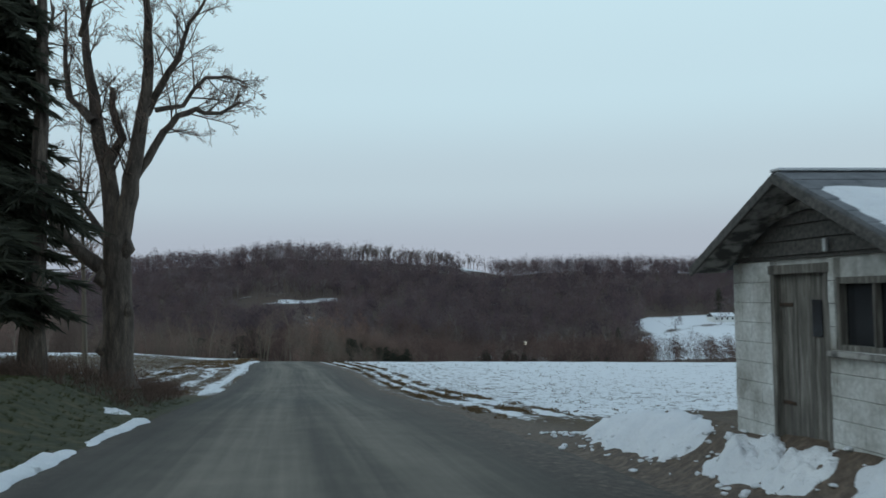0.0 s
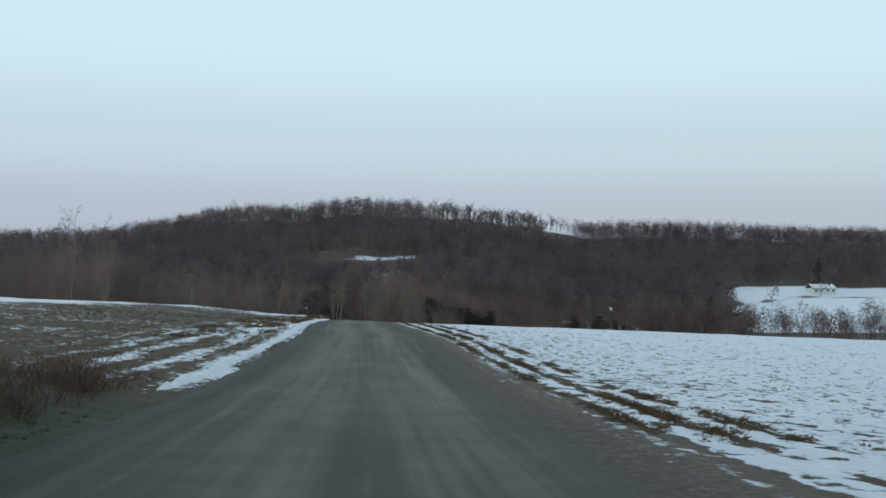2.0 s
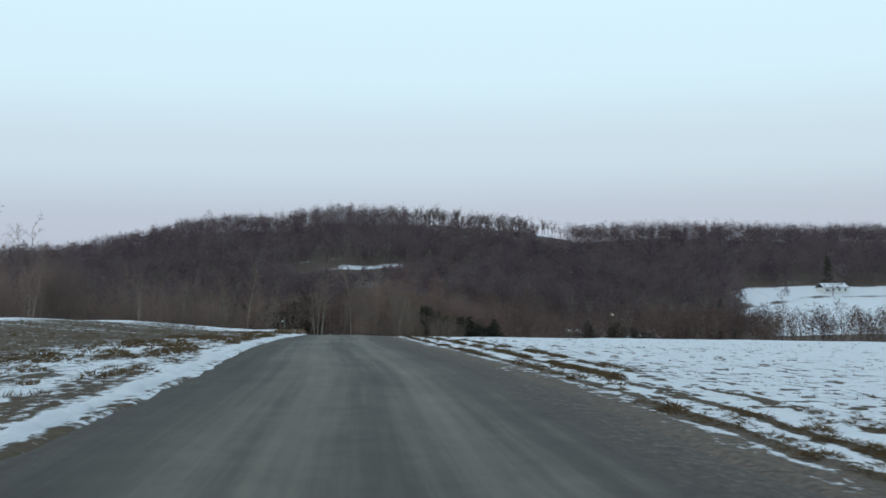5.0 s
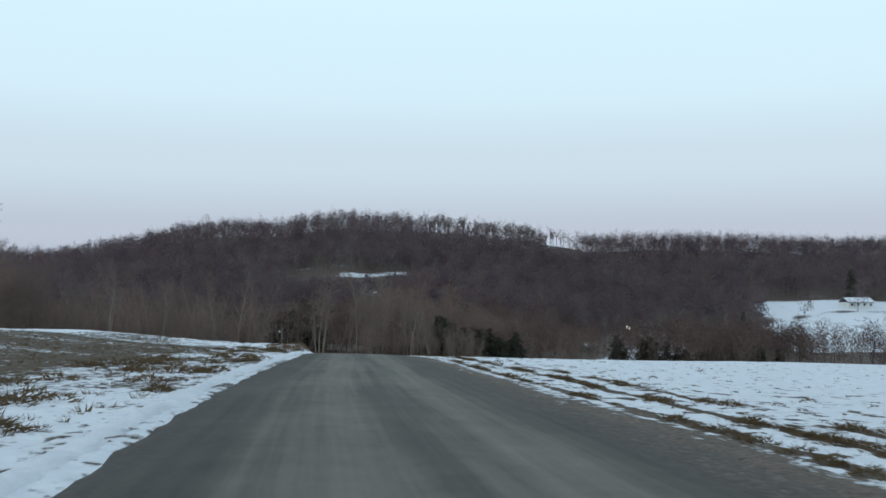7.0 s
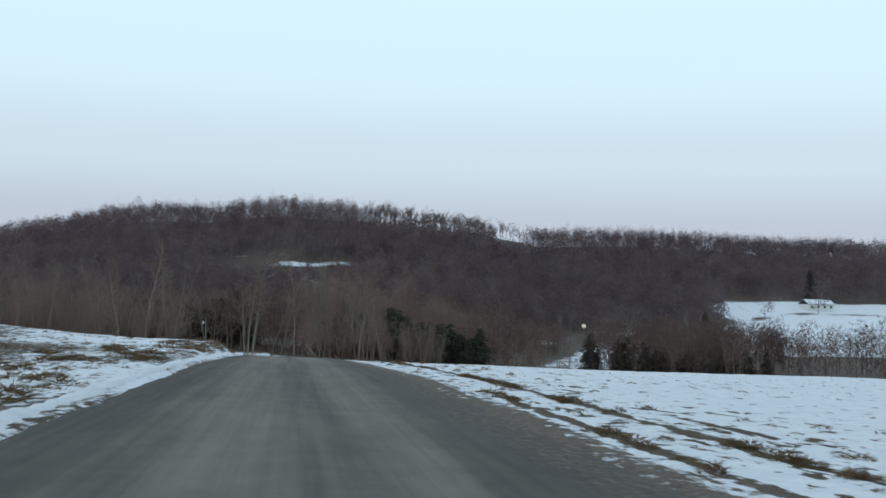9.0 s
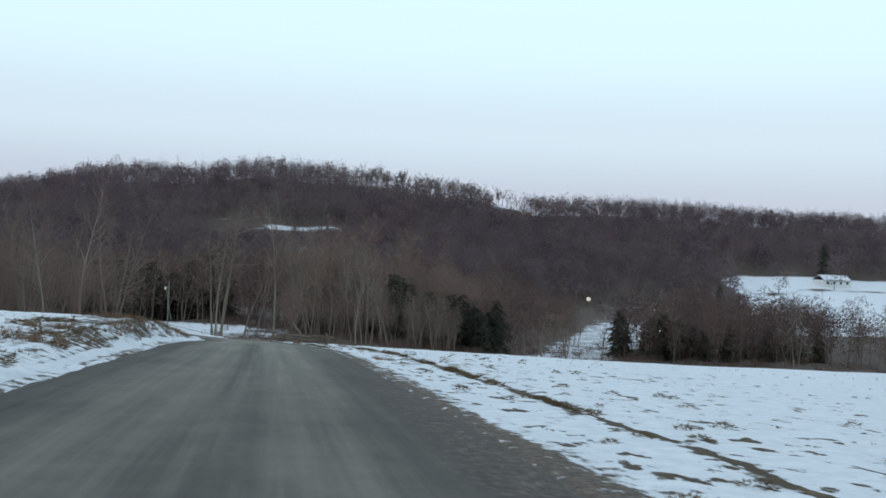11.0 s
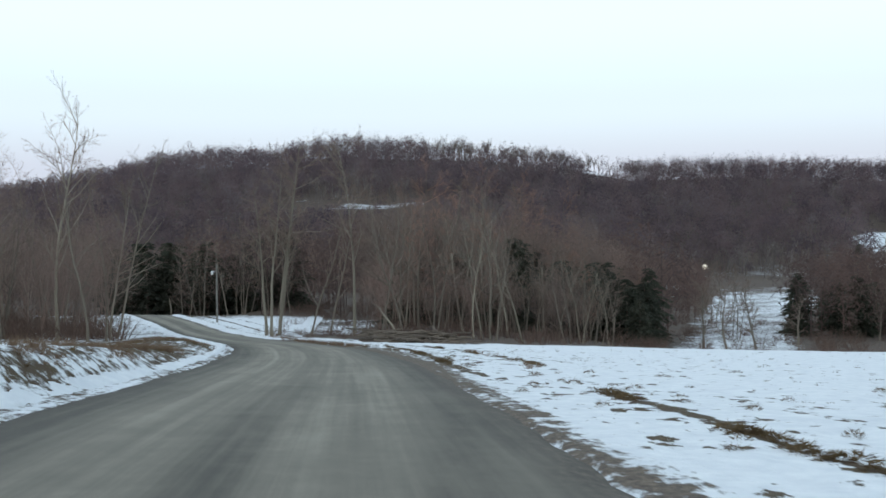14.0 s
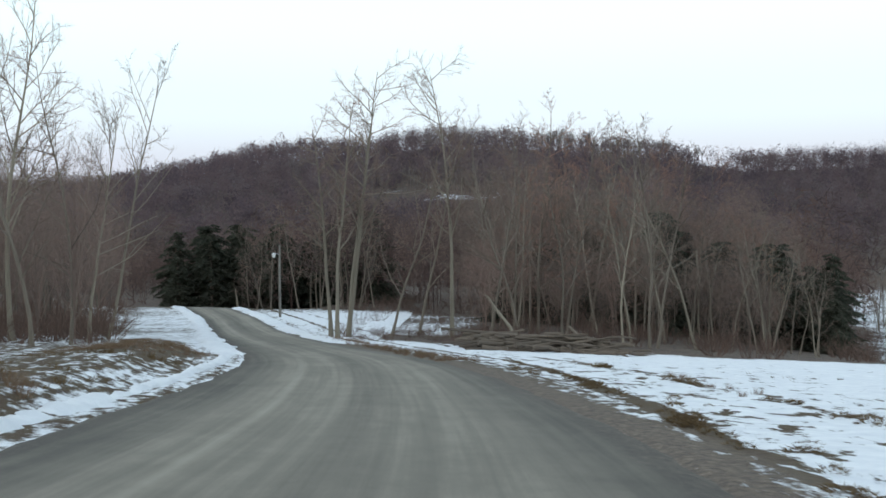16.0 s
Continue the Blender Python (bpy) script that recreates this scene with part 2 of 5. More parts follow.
def open_stand(x, y):
    """1 where the hill woods are open and snow shows between the trunks."""
    above = np.exp(-((x + 8) / 34) ** 2 - ((y - 562 - 0.25 * x) / 11) ** 2)
    crest = smooth(32, 42, x) * smooth(140, 125, x) * smooth(652, 664, y) * smooth(696, 686, y)
    gully = np.exp(-((x - 8 - 0.02 * (y - 480)) / 5) ** 2) * smooth(436, 446, y) * smooth(520, 505, y)
    slope = np.exp(-((x - 130) / 40) ** 2 - ((y - 468 - 0.2 * (x - 130)) / 14) ** 2)
    bits = smooth(0.30, 0.48, waves(x, y, 34, 71)) * smooth(452, 470, y) * smooth(668, 655, y)
    return np.clip(np.maximum.reduce([0.7 * above, 0.8 * crest, gully, slope, 0.8 * bits]), 0, 1)


def snow_cover(x, y):
    """How much of the ground the snow covers, from 0 to 1."""
    lat, hw = lateral(x, y), half_w(y)
    right = 0.72 + 0.05 * smooth(6, 11, lat) + 0.06 * smooth(10, 24, lat) + 0.08 * smooth(110, 170, y) - 0.01 * smooth(85, 45, y)
    right = right - 0.44 * smooth(hw + 0.95, hw + 0.25, lat)
    right = right - 0.24 * smooth(hw + 2.8, hw + 0.9, lat) * smooth(172, 188, y) - 0.10 * smooth(11, 5, lat) * smooth(188, 200, y)
    right = np.where(y < 24, right - 0.36 * smooth(11, 7, lat) * smooth(24, 19, y), right)
    right = right - 0.3 * smooth(8.5, 6.5, x) * smooth(21, 16, y)
    strip = 0.17 * np.cos((-lat - 3.9 + 0.5 * waves(x, y, 6, 33)) * 3.9) * smooth(-13, -6, lat) * smooth(85, 55, y) + 0.10 * waves(x, y, 4, 34)
    left = 0.54 + strip - (0.10 + 0.12 * smooth(65, 85, y)) * smooth(-7.5, -10.5, lat) * smooth(165, 130, y) + 0.42 * smooth(-20, -27, lat) * smooth(50, 70, y)
    left = left - 0.22 * np.exp(-((lat + 5.2) / 1.3) ** 2) * smooth(192, 198, y) * smooth(222, 214, y) - 0.16 * np.exp(-((lat + 6.5) / 2.2) ** 2 - ((y - 189) / 5) ** 2)
    left = left - 0.10 * smooth(75, 60, y) - 0.08 * smooth(72, 50, y) * smooth(-4.6, -5.6, lat) + 0.14 * smooth(-6.0, -7.0, lat) * smooth(-16, -12, lat) * smooth(140, 155, y) * smooth(196, 188, y) - 0.07 * np.exp(-((lat + 5.0) / 1.0) ** 2) * smooth(146, 158, y) * smooth(192, 186, y)
    left = left - 0.07 * smooth(178, 188, y) * smooth(-5.4, -7, lat)
    left = left * smooth(30, 44, y)
    c = np.where(lat > 0, right, left)
    end = field_end(x)
    wood = np.where(x > -4, smooth(end - 1, end + 4, y), smooth(206, 216, y) * smooth(-10, -15, lat))
    wood = np.maximum(wood, smooth(258, 275, y))
    c = c * (1 - wood) + (0.16 - 0.14 * smooth(300, 430, y)) * wood
    glade = smooth(9, 5, np.abs(x + 5 - 0.1 * (y - 245))) * smooth(226, 234, y) * smooth(268, 258, y)
    e = x - clearing_edge(y) + 2.5 * waves(x, y, 14, 62)
    wide = np.interp(y, (240, 300, 400), (13, 16, 30))
    clearing = smooth(-1, 2, e) * smooth(wide + 2, wide - 1, e) * smooth(222, 236, y) * smooth(450, 400, y)
    farm = smooth(-7, 3, x - farm_edge(y) + 3 * waves(x, y, 25, 65)) * smooth(385, 400, y) * smooth(532, 518, y)
    hedge = np.interp(x, (178, 222, 250, 300), (486, 500, 499, 503))
    farm = farm * (1 - 0.9 * np.exp(-((y - hedge) / 2.0) ** 2) * smooth(275, 240, x))
    patch_a = smooth(-22, -4, x) * smooth(27, 24, x) * smooth(0, 4, y - 534 - 0.35 * np.maximum(x - 2, 0)) * smooth(0, -4, y - 551 - 0.30 * (x - 2))
    patch_b = smooth(119, 122, x) * smooth(137, 134, x) * smooth(683, 687, y) * smooth(704, 698, y)
    return np.maximum.reduce([c, 0.46 * glade, (0.54 + 0.13 * waves(x, y, 7, 61)) * clearing, 0.95 * farm, (0.62 + 0.2 * waves(x, y, 6, 64)) * patch_a,
                              0.95 * patch_b, 0.41 * open_stand(x, y)])


def wooded(x, y):
    """1 where leaf litter lies instead of field grass."""
    right = smooth(field_end(x) - 2, field_end(x) + 3, y) * (x > -6)
    return np.maximum(right, smooth(204, 214, y) * smooth(-10, -15, lateral(x, y)) + smooth(262, 280, y)).clip(0, 1)


def spaced(*runs):
    v = []
    for a, b, step in runs:
        v += list(np.arange(a, b, step))
    return np.array(v + [runs[-1][1]])


def grid_mesh(name, xs, ys, z_of, attrs):
    X, Y = np.meshgrid(xs, ys)
    Z = z_of(X, Y)
    nx, ny = len(xs), len(ys)
    i = np.arange(nx * ny).reshape(ny, nx)
    quads = np.stack([i[:-1, :-1], i[:-1, 1:], i[1:, 1:], i[1:, :-1]], -1).reshape(-1, 4)
    me = bpy.data.meshes.new(name)
    me.from_pydata(np.stack([X, Y, Z], -1).reshape(-1, 3).tolist(), [], quads.tolist())
    for key, fn in attrs:
        at = me.attributes.new(key, "FLOAT", "POINT")
        at.data.foreach_set("value", np.asarray(fn(X, Y), np.float32).reshape(-1))
    me.polygons.foreach_set("use_smooth", [True] * len(me.polygons))
    return me


def ground_z(x, y):
    lat, hw = lateral(x, y), half_w(y)
    sunk = 0.12 * smooth(hw + 0.1, hw - 0.35, np.abs(lat))
    rough = 0.035 * waves(x, y, 0.9, 12) + 0.02 * waves(x, y, 0.4, 13)
    return land(x, y) - sunk + rough * smooth(hw, hw + 0.8, np.abs(lat)) * smooth(60, 30, np.abs(x))


gm, n, l, b = material("snowy_field", 0.85)
co = n.new("ShaderNodeTexCoord")
sep = n.new("ShaderNodeSeparateXYZ")
l.new(co.outputs["Object"], sep.inputs[0])
comb = n.new("ShaderNodeCombineXYZ")
l.new(attr_node(n, "lat"), comb.inputs[0])
l.new(sep.outputs["Y"], comb.inputs[1])
streak = noise_node(n, l, 1.0, 5, 0.62, (3.3, 0.17, 1), vec=comb.outputs[0])
clods = noise_node(n, l, 1.0, 4, 0.6, (3.6, 2.4, 1), vec=comb.outputs[0])
speck = noise_node(n, l, 7.0, 4, 0.65)
broad = noise_node(n, l, 0.12, 3, 0.5)
cover = math_node(n, l, "ADD", math_node(n, l, "MULTIPLY", streak, 0.31), math_node(n, l, "MULTIPLY", clods, 0.51))
cover = math_node(n, l, "ADD", cover, math_node(n, l, "MULTIPLY", speck, 0.18))
cover = math_node(n, l, "ADD", cover, math_node(n, l, "MULTIPLY", math_node(n, l, "SUBTRACT", broad, 0.5), 0.26))
# snow where the local unevenness stays under the cover
# furrows beside the road show as broken dark lines
sway = math_node(n, l, "MULTIPLY", math_node(n, l, "SUBTRACT", noise_node(n, l, 1.0, 5, 0.65, (0.9, 0.30, 1), vec=comb.outputs[0]), 0.5), 1.0)
furrow = None
for key, dash_lo in (("row_a", 0.36), ("row_b", 0.34), ("row_c", 0.46)):
    off = math_node(n, l, "ABSOLUTE", math_node(n, l, "ADD", attr_node(n, key), sway))
    line = ramp_node(n, l, off, ((0.04, grey(1)), (0.24, grey(0))))
    dash = ramp_node(n, l, noise_node(n, l, 1.0, 4, 0.65, (0.5 + dash_lo, 0.28, 1), vec=comb.outputs[0]), ((dash_lo, grey(0)), (dash_lo + 0.12, grey(1))))
    one = math_node(n, l, "MULTIPLY", line, dash)
    furrow = one if furrow is None else math_node(n, l, "MAXIMUM", furrow, one)
blots = ramp_node(n, l, noise_node(n, l, 1.0, 4, 0.6, (1.9, 1.15, 1), vec=comb.outputs[0]), ((0.54, grey(0)), (0.66, grey(1))))
cover = math_node(n, l, "ADD", cover, math_node(n, l, "MULTIPLY", furrow, 0.29))
cover = math_node(n, l, "ADD", cover, math_node(n, l, "MULTIPLY", math_node(n, l, "MULTIPLY", blots, attr_node(n, "rows")), 0.34))
stubs = ramp_node(n, l, noise_node(n, l, 1.0, 3, 0.6, (5.2, 2.0, 1), vec=comb.outputs[0]), ((0.56, grey(0)), (0.66, grey(1))))
cover = math_node(n, l, "ADD", cover, math_node(n, l, "MULTIPLY", math_node(n, l, "MULTIPLY", stubs, attr_node(n, "stubble")), 0.22))
diff = math_node(n, l, "SUBTRACT", math_node(n, l, "ADD", math_node(n, l, "MULTIPLY", attr_node(n, "snow"), 0.52), 0.25), cover)
snow_fac = ramp_node(n, l, math_node(n, l, "ADD", math_node(n, l, "MULTIPLY", diff, 15.0), 0.5, True), ((0.0, grey(0)), (1.0, grey(1))))
grass = ramp_node(n, l, noise_node(n, l, 3.4, 7, 0.75), ((0.30, (0.020, 0.010, 0.004)), (0.44, (0.068, 0.035, 0.015)), (0.56, (0.064, 0.042, 0.014)),
                                                         (0.72, (0.189, 0.105, 0.046))))
lawn = ramp_node(n, l, noise_node(n, l, 3.0, 6, 0.65), ((0.32, (0.014, 0.016, 0.004)), (0.5, (0.034, 0.037, 0.010)), (0.7, (0.085, 0.062, 0.024))))
leaf = ramp_node(n, l, noise_node(n, l, 2.6, 7, 0.75), ((0.32, (0.026, 0.018, 0.013)), (0.5, (0.085, 0.056, 0.042)), (0.7, (0.185, 0.125, 0.088))))
gravel = ramp_node(n, l, noise_node(n, l, 9.0, 6, 0.75), ((0.32, (0.050, 0.035, 0.026)), (0.52, (0.120, 0.088, 0.066)), (0.7, (0.240, 0.180, 0.135))))
earth = mix_node(n, l, attr_node(n, "wood"), grass, leaf)
earth = mix_node(n, l, attr_node(n, "lawn"), earth, lawn)
earth = mix_node(n, l, attr_node(n, "shoulder"), earth, gravel)
snow_col = ramp_node(n, l, noise_node(n, l, 3.0, 5, 0.6), ((0.3, (0.70, 0.72, 0.76)), (0.7, (0.85, 0.86, 0.88))))
l.new(mix_node(n, l, snow_fac, earth, snow_col), b.inputs["Base Color"])
hgt = math_node(n, l, "ADD", math_node(n, l, "MULTIPLY", snow_fac, 0.6), math_node(n, l, "MULTIPLY", noise_node(n, l, 5.0, 6, 0.65), 0.9))
bump_node(n, l, hgt, 0.8, 0.09, b)

def row_a(y):
    """Grassy furrow nearest to the road; it runs out past the brow."""
    return np.interp(y, (20, 60, 108, 128, 176, 184, 197, 206), (4.0, 4.3, 4.35, 4.5, 4.5, 4.2, 4.75, 5.2)) + 300 * ((y > 121) & (y < 180)) + 300 * (y < 19)


def row_b(y):
    return np.interp(y, (20, 50, 62, 102, 150, 165, 200), (5.0, 5.05, 5.1, 5.8, 5.75, 5.8, 6.1)) + 300 * (y > 174) + 300 * (y < 19)


def row_c(y):
    return np.interp(y, (20, 50, 100, 200), (5.9, 6.0, 6.9, 7.2)) + 300 * ((y > 116) & (y < 186)) + 300 * (y < 19)


g_x = spaced((-3000, -700, 250), (-700, -260, 40), (-260, -90, 8), (-90, -34, 2.2), (-34, -12, 0.7), (-12, 12, 0.28), (12, 34, 0.8), (34, 90, 2.4),
             (90, 420, 8), (420, 900, 40), (900, 3000, 300))
g_y = spaced((-1500, -100, 150), (-100, -20, 8), (-20, 0, 1), (0, 215, 0.55), (215, 300, 1.1), (300, 450, 4), (450, 720, 6), (720, 1100, 40),
             (1100, 4000, 300))
ground = new("ground", grid_mesh("ground", g_x, g_y, ground_z, (
    ("lat", lambda x, y: np.clip(lateral(x, y), -3000, 3000) * smooth(236, 212, y) + x * smooth(212, 236, y)), ("snow", snow_cover), ("wood", wooded),
    ("rows", lambda x, y: smooth(half_w(y) + 0.5, half_w(y) + 1.0, lateral(x, y)) * (1 - 0.38 * smooth(6, 9, lateral(x, y)) - 0.12 * smooth(9, 24, lateral(x, y))) * smooth(24, 34, y) * smooth(215, 206, y)),
    ("stubble", lambda x, y: smooth(4.4, 7, lateral(x, y)) * (0.12 + 0.78 * smooth(115, 45, y + 1.2 * np.clip(x - 8, 0, 40)) + 0.3 * smooth(170, 195, y)) * smooth(18, 24, y) * smooth(212, 206, y)),
    ("row_a", lambda x, y: lateral(x, y) - row_a(y)), ("row_b", lambda x, y: lateral(x, y) - row_b(y)), ("row_c", lambda x, y: lateral(x, y) - row_c(y)),
    ("lawn", lambda x, y: smooth(-3.0, -3.5, lateral(x, y)) * smooth(40, 33, y)),
    ("shoulder", lambda x, y: np.maximum(smooth(half_w(y) + 1.2, half_w(y) + 0.5, np.abs(lateral(x, y))) * smooth(-1, 1, lateral(x, y)),
                                         0.8 * smooth(5.4, 4.7, x) * smooth(2.5, 3.5, x) * smooth(22, 17, y))))))
ground.data.materials.append(gm)
tagged(ground, "rolling winter farmland with patchy snow over brown grass", "ground", kind="structure")

# ---- road ----
rm, n, l, b = material("gravelled_road", 0.9)
co = n.new("ShaderNodeTexCoord")
sep = n.new("ShaderNodeSeparateXYZ")
l.new(co.outputs["Object"], sep.inputs[0])
comb = n.new("ShaderNodeCombineXYZ")
l.new(attr_node(n, "lat"), comb.inputs[0])
l.new(sep.outputs["Y"], comb.inputs[1])
tracks = noise_node(n, l, 1.0, 5, 0.6, (1.5, 0.035, 1), vec=comb.outputs[0])
fine_tracks = noise_node(n, l, 1.0, 4, 0.6, (4.2, 0.055, 1), vec=comb.outputs[0])
mott = noise_node(n, l, 0.5, 6, 0.66, (1, 0.35, 1))
grit = noise_node(n, l, 45.0, 3, 0.7)
v = math_node(n, l, "ADD", math_node(n, l, "MULTIPLY", tracks, 0.40), math_node(n, l, "MULTIPLY", fine_tracks, 0.30))
v = math_node(n, l, "ADD", v, math_node(n, l, "MULTIPLY", mott, 0.30))
v = math_node(n, l, "ADD", v, math_node(n, l, "MULTIPLY", noise_node(n, l, 1.3, 6, 0.7), 0.18))
v = math_node(n, l, "ADD", v, math_node(n, l, "MULTIPLY", grit, 0.08))
v = math_node(n, l, "ADD", v, math_node(n, l, "MULTIPLY", attr_node(n, "worn"), 0.16))
metal_col = ramp_node(n, l, v, ((0.46, (0.038, 0.032, 0.027)), (0.62, (0.078, 0.069, 0.056)), (0.82, (0.178, 0.157, 0.126)), (0.98, (0.29, 0.260, 0.210))))
crumbs = ramp_node(n, l, noise_node(n, l, 9.0, 5, 0.75, (1, 0.6, 1)), ((0.34, (0.034, 0.026, 0.021)), (0.55, (0.098, 0.075, 0.060)), (0.72, (0.235, 0.186, 0.150))))
l.new(mix_node(n, l, math_node(n, l, "MULTIPLY", attr_node(n, "side"), 0.85), metal_col, crumbs), b.inputs["Base Color"])
bump_node(n, l, math_node(n, l, "ADD", grit, math_node(n, l, "MULTIPLY", fine_tracks, 0.5)), 0.25, 0.02, b)


def road_mesh():
    ys = spaced((-60, 0, 2), (0, 215, 0.5), (215, 300, 1.0), (300, 400, 4))
    us = np.array([-1.0, -0.96, -0.88, -0.75, -0.6, -0.4, -0.2, 0, 0.2, 0.4, 0.6, 0.75, 0.88, 0.96, 1.0])
    U, Y = np.meshgrid(us, ys)
    ragged = 1 + 0.045 * waves(U * 0.4, Y, 3.0, 21) + 0.03 * waves(U * 0.4, Y, 0.9, 22)
    L = U * (half_w(Y) + 0.15) * np.where(np.abs(U) > 0.8, ragged, 1)
    slope = (line_x(Y + 1) - line_x(Y - 1)) / 2
    c = 1 / np.sqrt(1 + slope * slope)
    X, YY = line_x(Y) + L * c, Y - L * slope * c
    Z = land(X, YY) + 0.02 + 0.05 * (1 - np.abs(U) ** 2) - 0.16 * smooth(0.93, 1.0, np.abs(U))
    Z += 0.012 * waves(X, YY, 1.3, 23) - 0.02 * (np.exp(-((L - 0.95) / 0.3) ** 2) + np.exp(-((L + 0.75) / 0.3) ** 2))
    ny, nu = len(ys), len(us)
    i = np.arange(nu * ny).reshape(ny, nu)
    quads = np.stack([i[:-1, :-1], i[:-1, 1:], i[1:, 1:], i[1:, :-1]], -1).reshape(-1, 4)
    me = bpy.data.meshes.new("road")
    me.from_pydata(np.stack([X, YY, Z], -1).reshape(-1, 3).tolist(), [], quads.tolist())
    worn = np.exp(-((np.abs(L) - 1.0) / 0.55) ** 2) + 0.75 * smooth(120, 185, Y) - 1.1 * smooth(0.50, 0.74, U) - 1.0 * smooth(-0.60, -0.86, U) - 0.05
    late = smooth(135, 165, Y)
    worn = worn + 0.9 * late * np.exp(-((U - 0.70 - 0.03 * waves(U * 0, Y, 9, 25)) / 0.045) ** 2) + 0.5 * late * smooth(0.45, 0.6, U)
    side = smooth(0.56, 0.78, U - 0.20 * late + 0.05 * waves(U, Y, 5, 24)) + 0.5 * smooth(-0.76, -0.95, U)
    for key, val in (("lat", L), ("worn", worn), ("side", side)):
        at = me.attributes.new(key, "FLOAT", "POINT")
        at.data.foreach_set("value", val.astype(np.float32).reshape(-1))
    me.polygons.foreach_set("use_smooth", [True] * len(me.polygons))
    return me


road = new("road", road_mesh())
road.data.materials.append(rm)
tagged(road, "narrow grey gravelled country road with worn wheel tracks", "road", kind="structure")

# ---- builders ----
def part(name, data, mat, parent=None, label=""):
    """Links a bmesh or a mesh as one object, under a thing where there is one."""
    if isinstance(data, bmesh.types.BMesh):
        me = bpy.data.meshes.new(name)
        data.to_mesh(me)
        data.free()
    else:
        me = data
    ob = new(name, me)
    if mat and not me.materials:
        me.materials.append(mat)
    if parent:
        ob.parent = parent
    if label:
        ob["label"] = label
    return ob


def thing(name, m, label, category, group="", kind=""):
    ob = new(name)
    ob.empty_display_size = 0.2
    ob.matrix_world = m
    return tagged(ob, label, category, group, kind)


def raw_mesh(name, verts, faces, mat=None, flat=True):
    me = bpy.data.meshes.new(name)
    me.from_pydata([tuple(v) for v in verts], [], faces)
    if mat:
        me.materials.append(mat)
    if not flat:
        me.polygons.foreach_set("use_smooth", [True] * len(me.polygons))
    return me


def box_bm(sx, sy, sz, at=(0, 0, 0), bevel=0.0, bm=None, turn=None):
    one = bmesh.new()
    bmesh.ops.create_cube(one, size=1)
    bmesh.ops.scale(one, vec=(sx, sy, sz), verts=one.verts)
    if bevel:
        bmesh.ops.bevel(one, geom=list(one.edges), offset=bevel, segments=1, affect="EDGES")
    if turn:
        bmesh.ops.transform(one, matrix=turn, verts=one.verts)
    bmesh.ops.translate(one, vec=at, verts=one.verts)
    if bm is None:
        return one
    me = bpy.data.meshes.new("tmp")
    one.to_mesh(me)
    one.free()
    bm.from_mesh(me)
    bpy.data.meshes.remove(me)
    return bm


class Shoots:
    """Gathers tapered tubes and thin slivers, and makes a mesh of them."""

    def __init__(self):
        self.v, self.f = [], []

    def tube(self, pts, radii, sides):
        start = len(self.v)
        pts = [Vector(p) for p in pts]
        for i, p in enumerate(pts):
            d = (pts[min(i + 1, len(pts) - 1)] - pts[max(i - 1, 0)]).normalized()
            a = d.cross(Vector((0.31, 0.87, 0.38)) if abs(d.z) > 0.8 else Vector((0, 0, 1))).normalized()
            c = d.cross(a)
            for k in range(sides):
                w = 6.2832 * k / sides
                self.v.append(p + (a * math.cos(w) + c * math.sin(w)) * radii[i])
        for i in range(len(pts) - 1):
            for k in range(sides):
                q = start + i * sides
                self.f.append((q + k, q + (k + 1) % sides, q + sides + (k + 1) % sides, q + sides + k))
        return self

    def sliver(self, p, q, width, rng):
        d = (q - p)
        a = d.cross(Vector((rng.gauss(0, 1), rng.gauss(0, 1), rng.gauss(0, 1)))).normalized() * width * 0.5
        s = len(self.v)
        self.v += [p - a, p + a, q]
        self.f.append((s, s + 1, s + 2))

    def mesh(self, name, mat):
        return raw_mesh(name, self.v, self.f, mat)


def any_dir(rng):
    while True:
        v = Vector((rng.uniform(-1, 1), rng.uniform(-1, 1), rng.uniform(-1, 1)))
        if 0.05 < v.length < 1:
            return v.normalized()


def veer(d, angle, rng):
    """A direction that leaves d by about the angle, to a random side."""
    side = any_dir(rng)
    side = (side - d * side.dot(d)).normalized()
    return (d * math.cos(angle) + side * math.sin(angle)).normalized()


def shoot(rng, p, d, length, r0, r1, steps, wobble, rise):
    pts, radii = [p.copy()], [r0]
    for i in range(steps):
        d = (d + any_dir(rng) * wobble + Vector((0, 0, rise))).normalized()
        p = p + d * length / steps
        pts.append(p.copy())
        radii.append(r0 + (r1 - r0) * (i + 1) / steps)
    return pts, radii, d


def along(pts, t):
    k = min(int(t * (len(pts) - 1)), len(pts) - 2)
    f = t * (len(pts) - 1) - k
    return pts[k].lerp(pts[k + 1], f), (pts[k + 1] - pts[k]).normalized()


def branch_out(rng, wood, twigs, pts, length, radius, level, counts, sliver_w, lo=0.25, spread=0.75, rise=0.07):
    """Side shoots along a limb, and their own shoots, down to slivers."""
    n = counts[level]
    for i in range(n):
        t = lo + (1 - lo) * (i + rng.random()) / n
        p, d = along(pts, min(t, 0.999))
        q = veer(d, spread * rng.uniform(0.6, 1.25), rng)
        size = length * rng.uniform(0.55, 1.0) * (1.15 - 0.6 * t)
        if level == len(counts) - 1:
            twigs.sliver(p, p + (q + Vector((0, 0, rise))).normalized() * size, sliver_w, rng)
        else:
            r = max(radius * (1.1 - 0.6 * t), 0.006)
            sub, radii, _ = shoot(rng, p, q, size, r, r * 0.3, 3 if level == 0 else 2, 0.22, rise)
            (wood if r > 0.022 else twigs).tube(sub, radii, 3)
            branch_out(rng, wood, twigs, sub, size * 0.55, r * 0.5, level + 1, counts, sliver_w, 0.15, spread, rise)


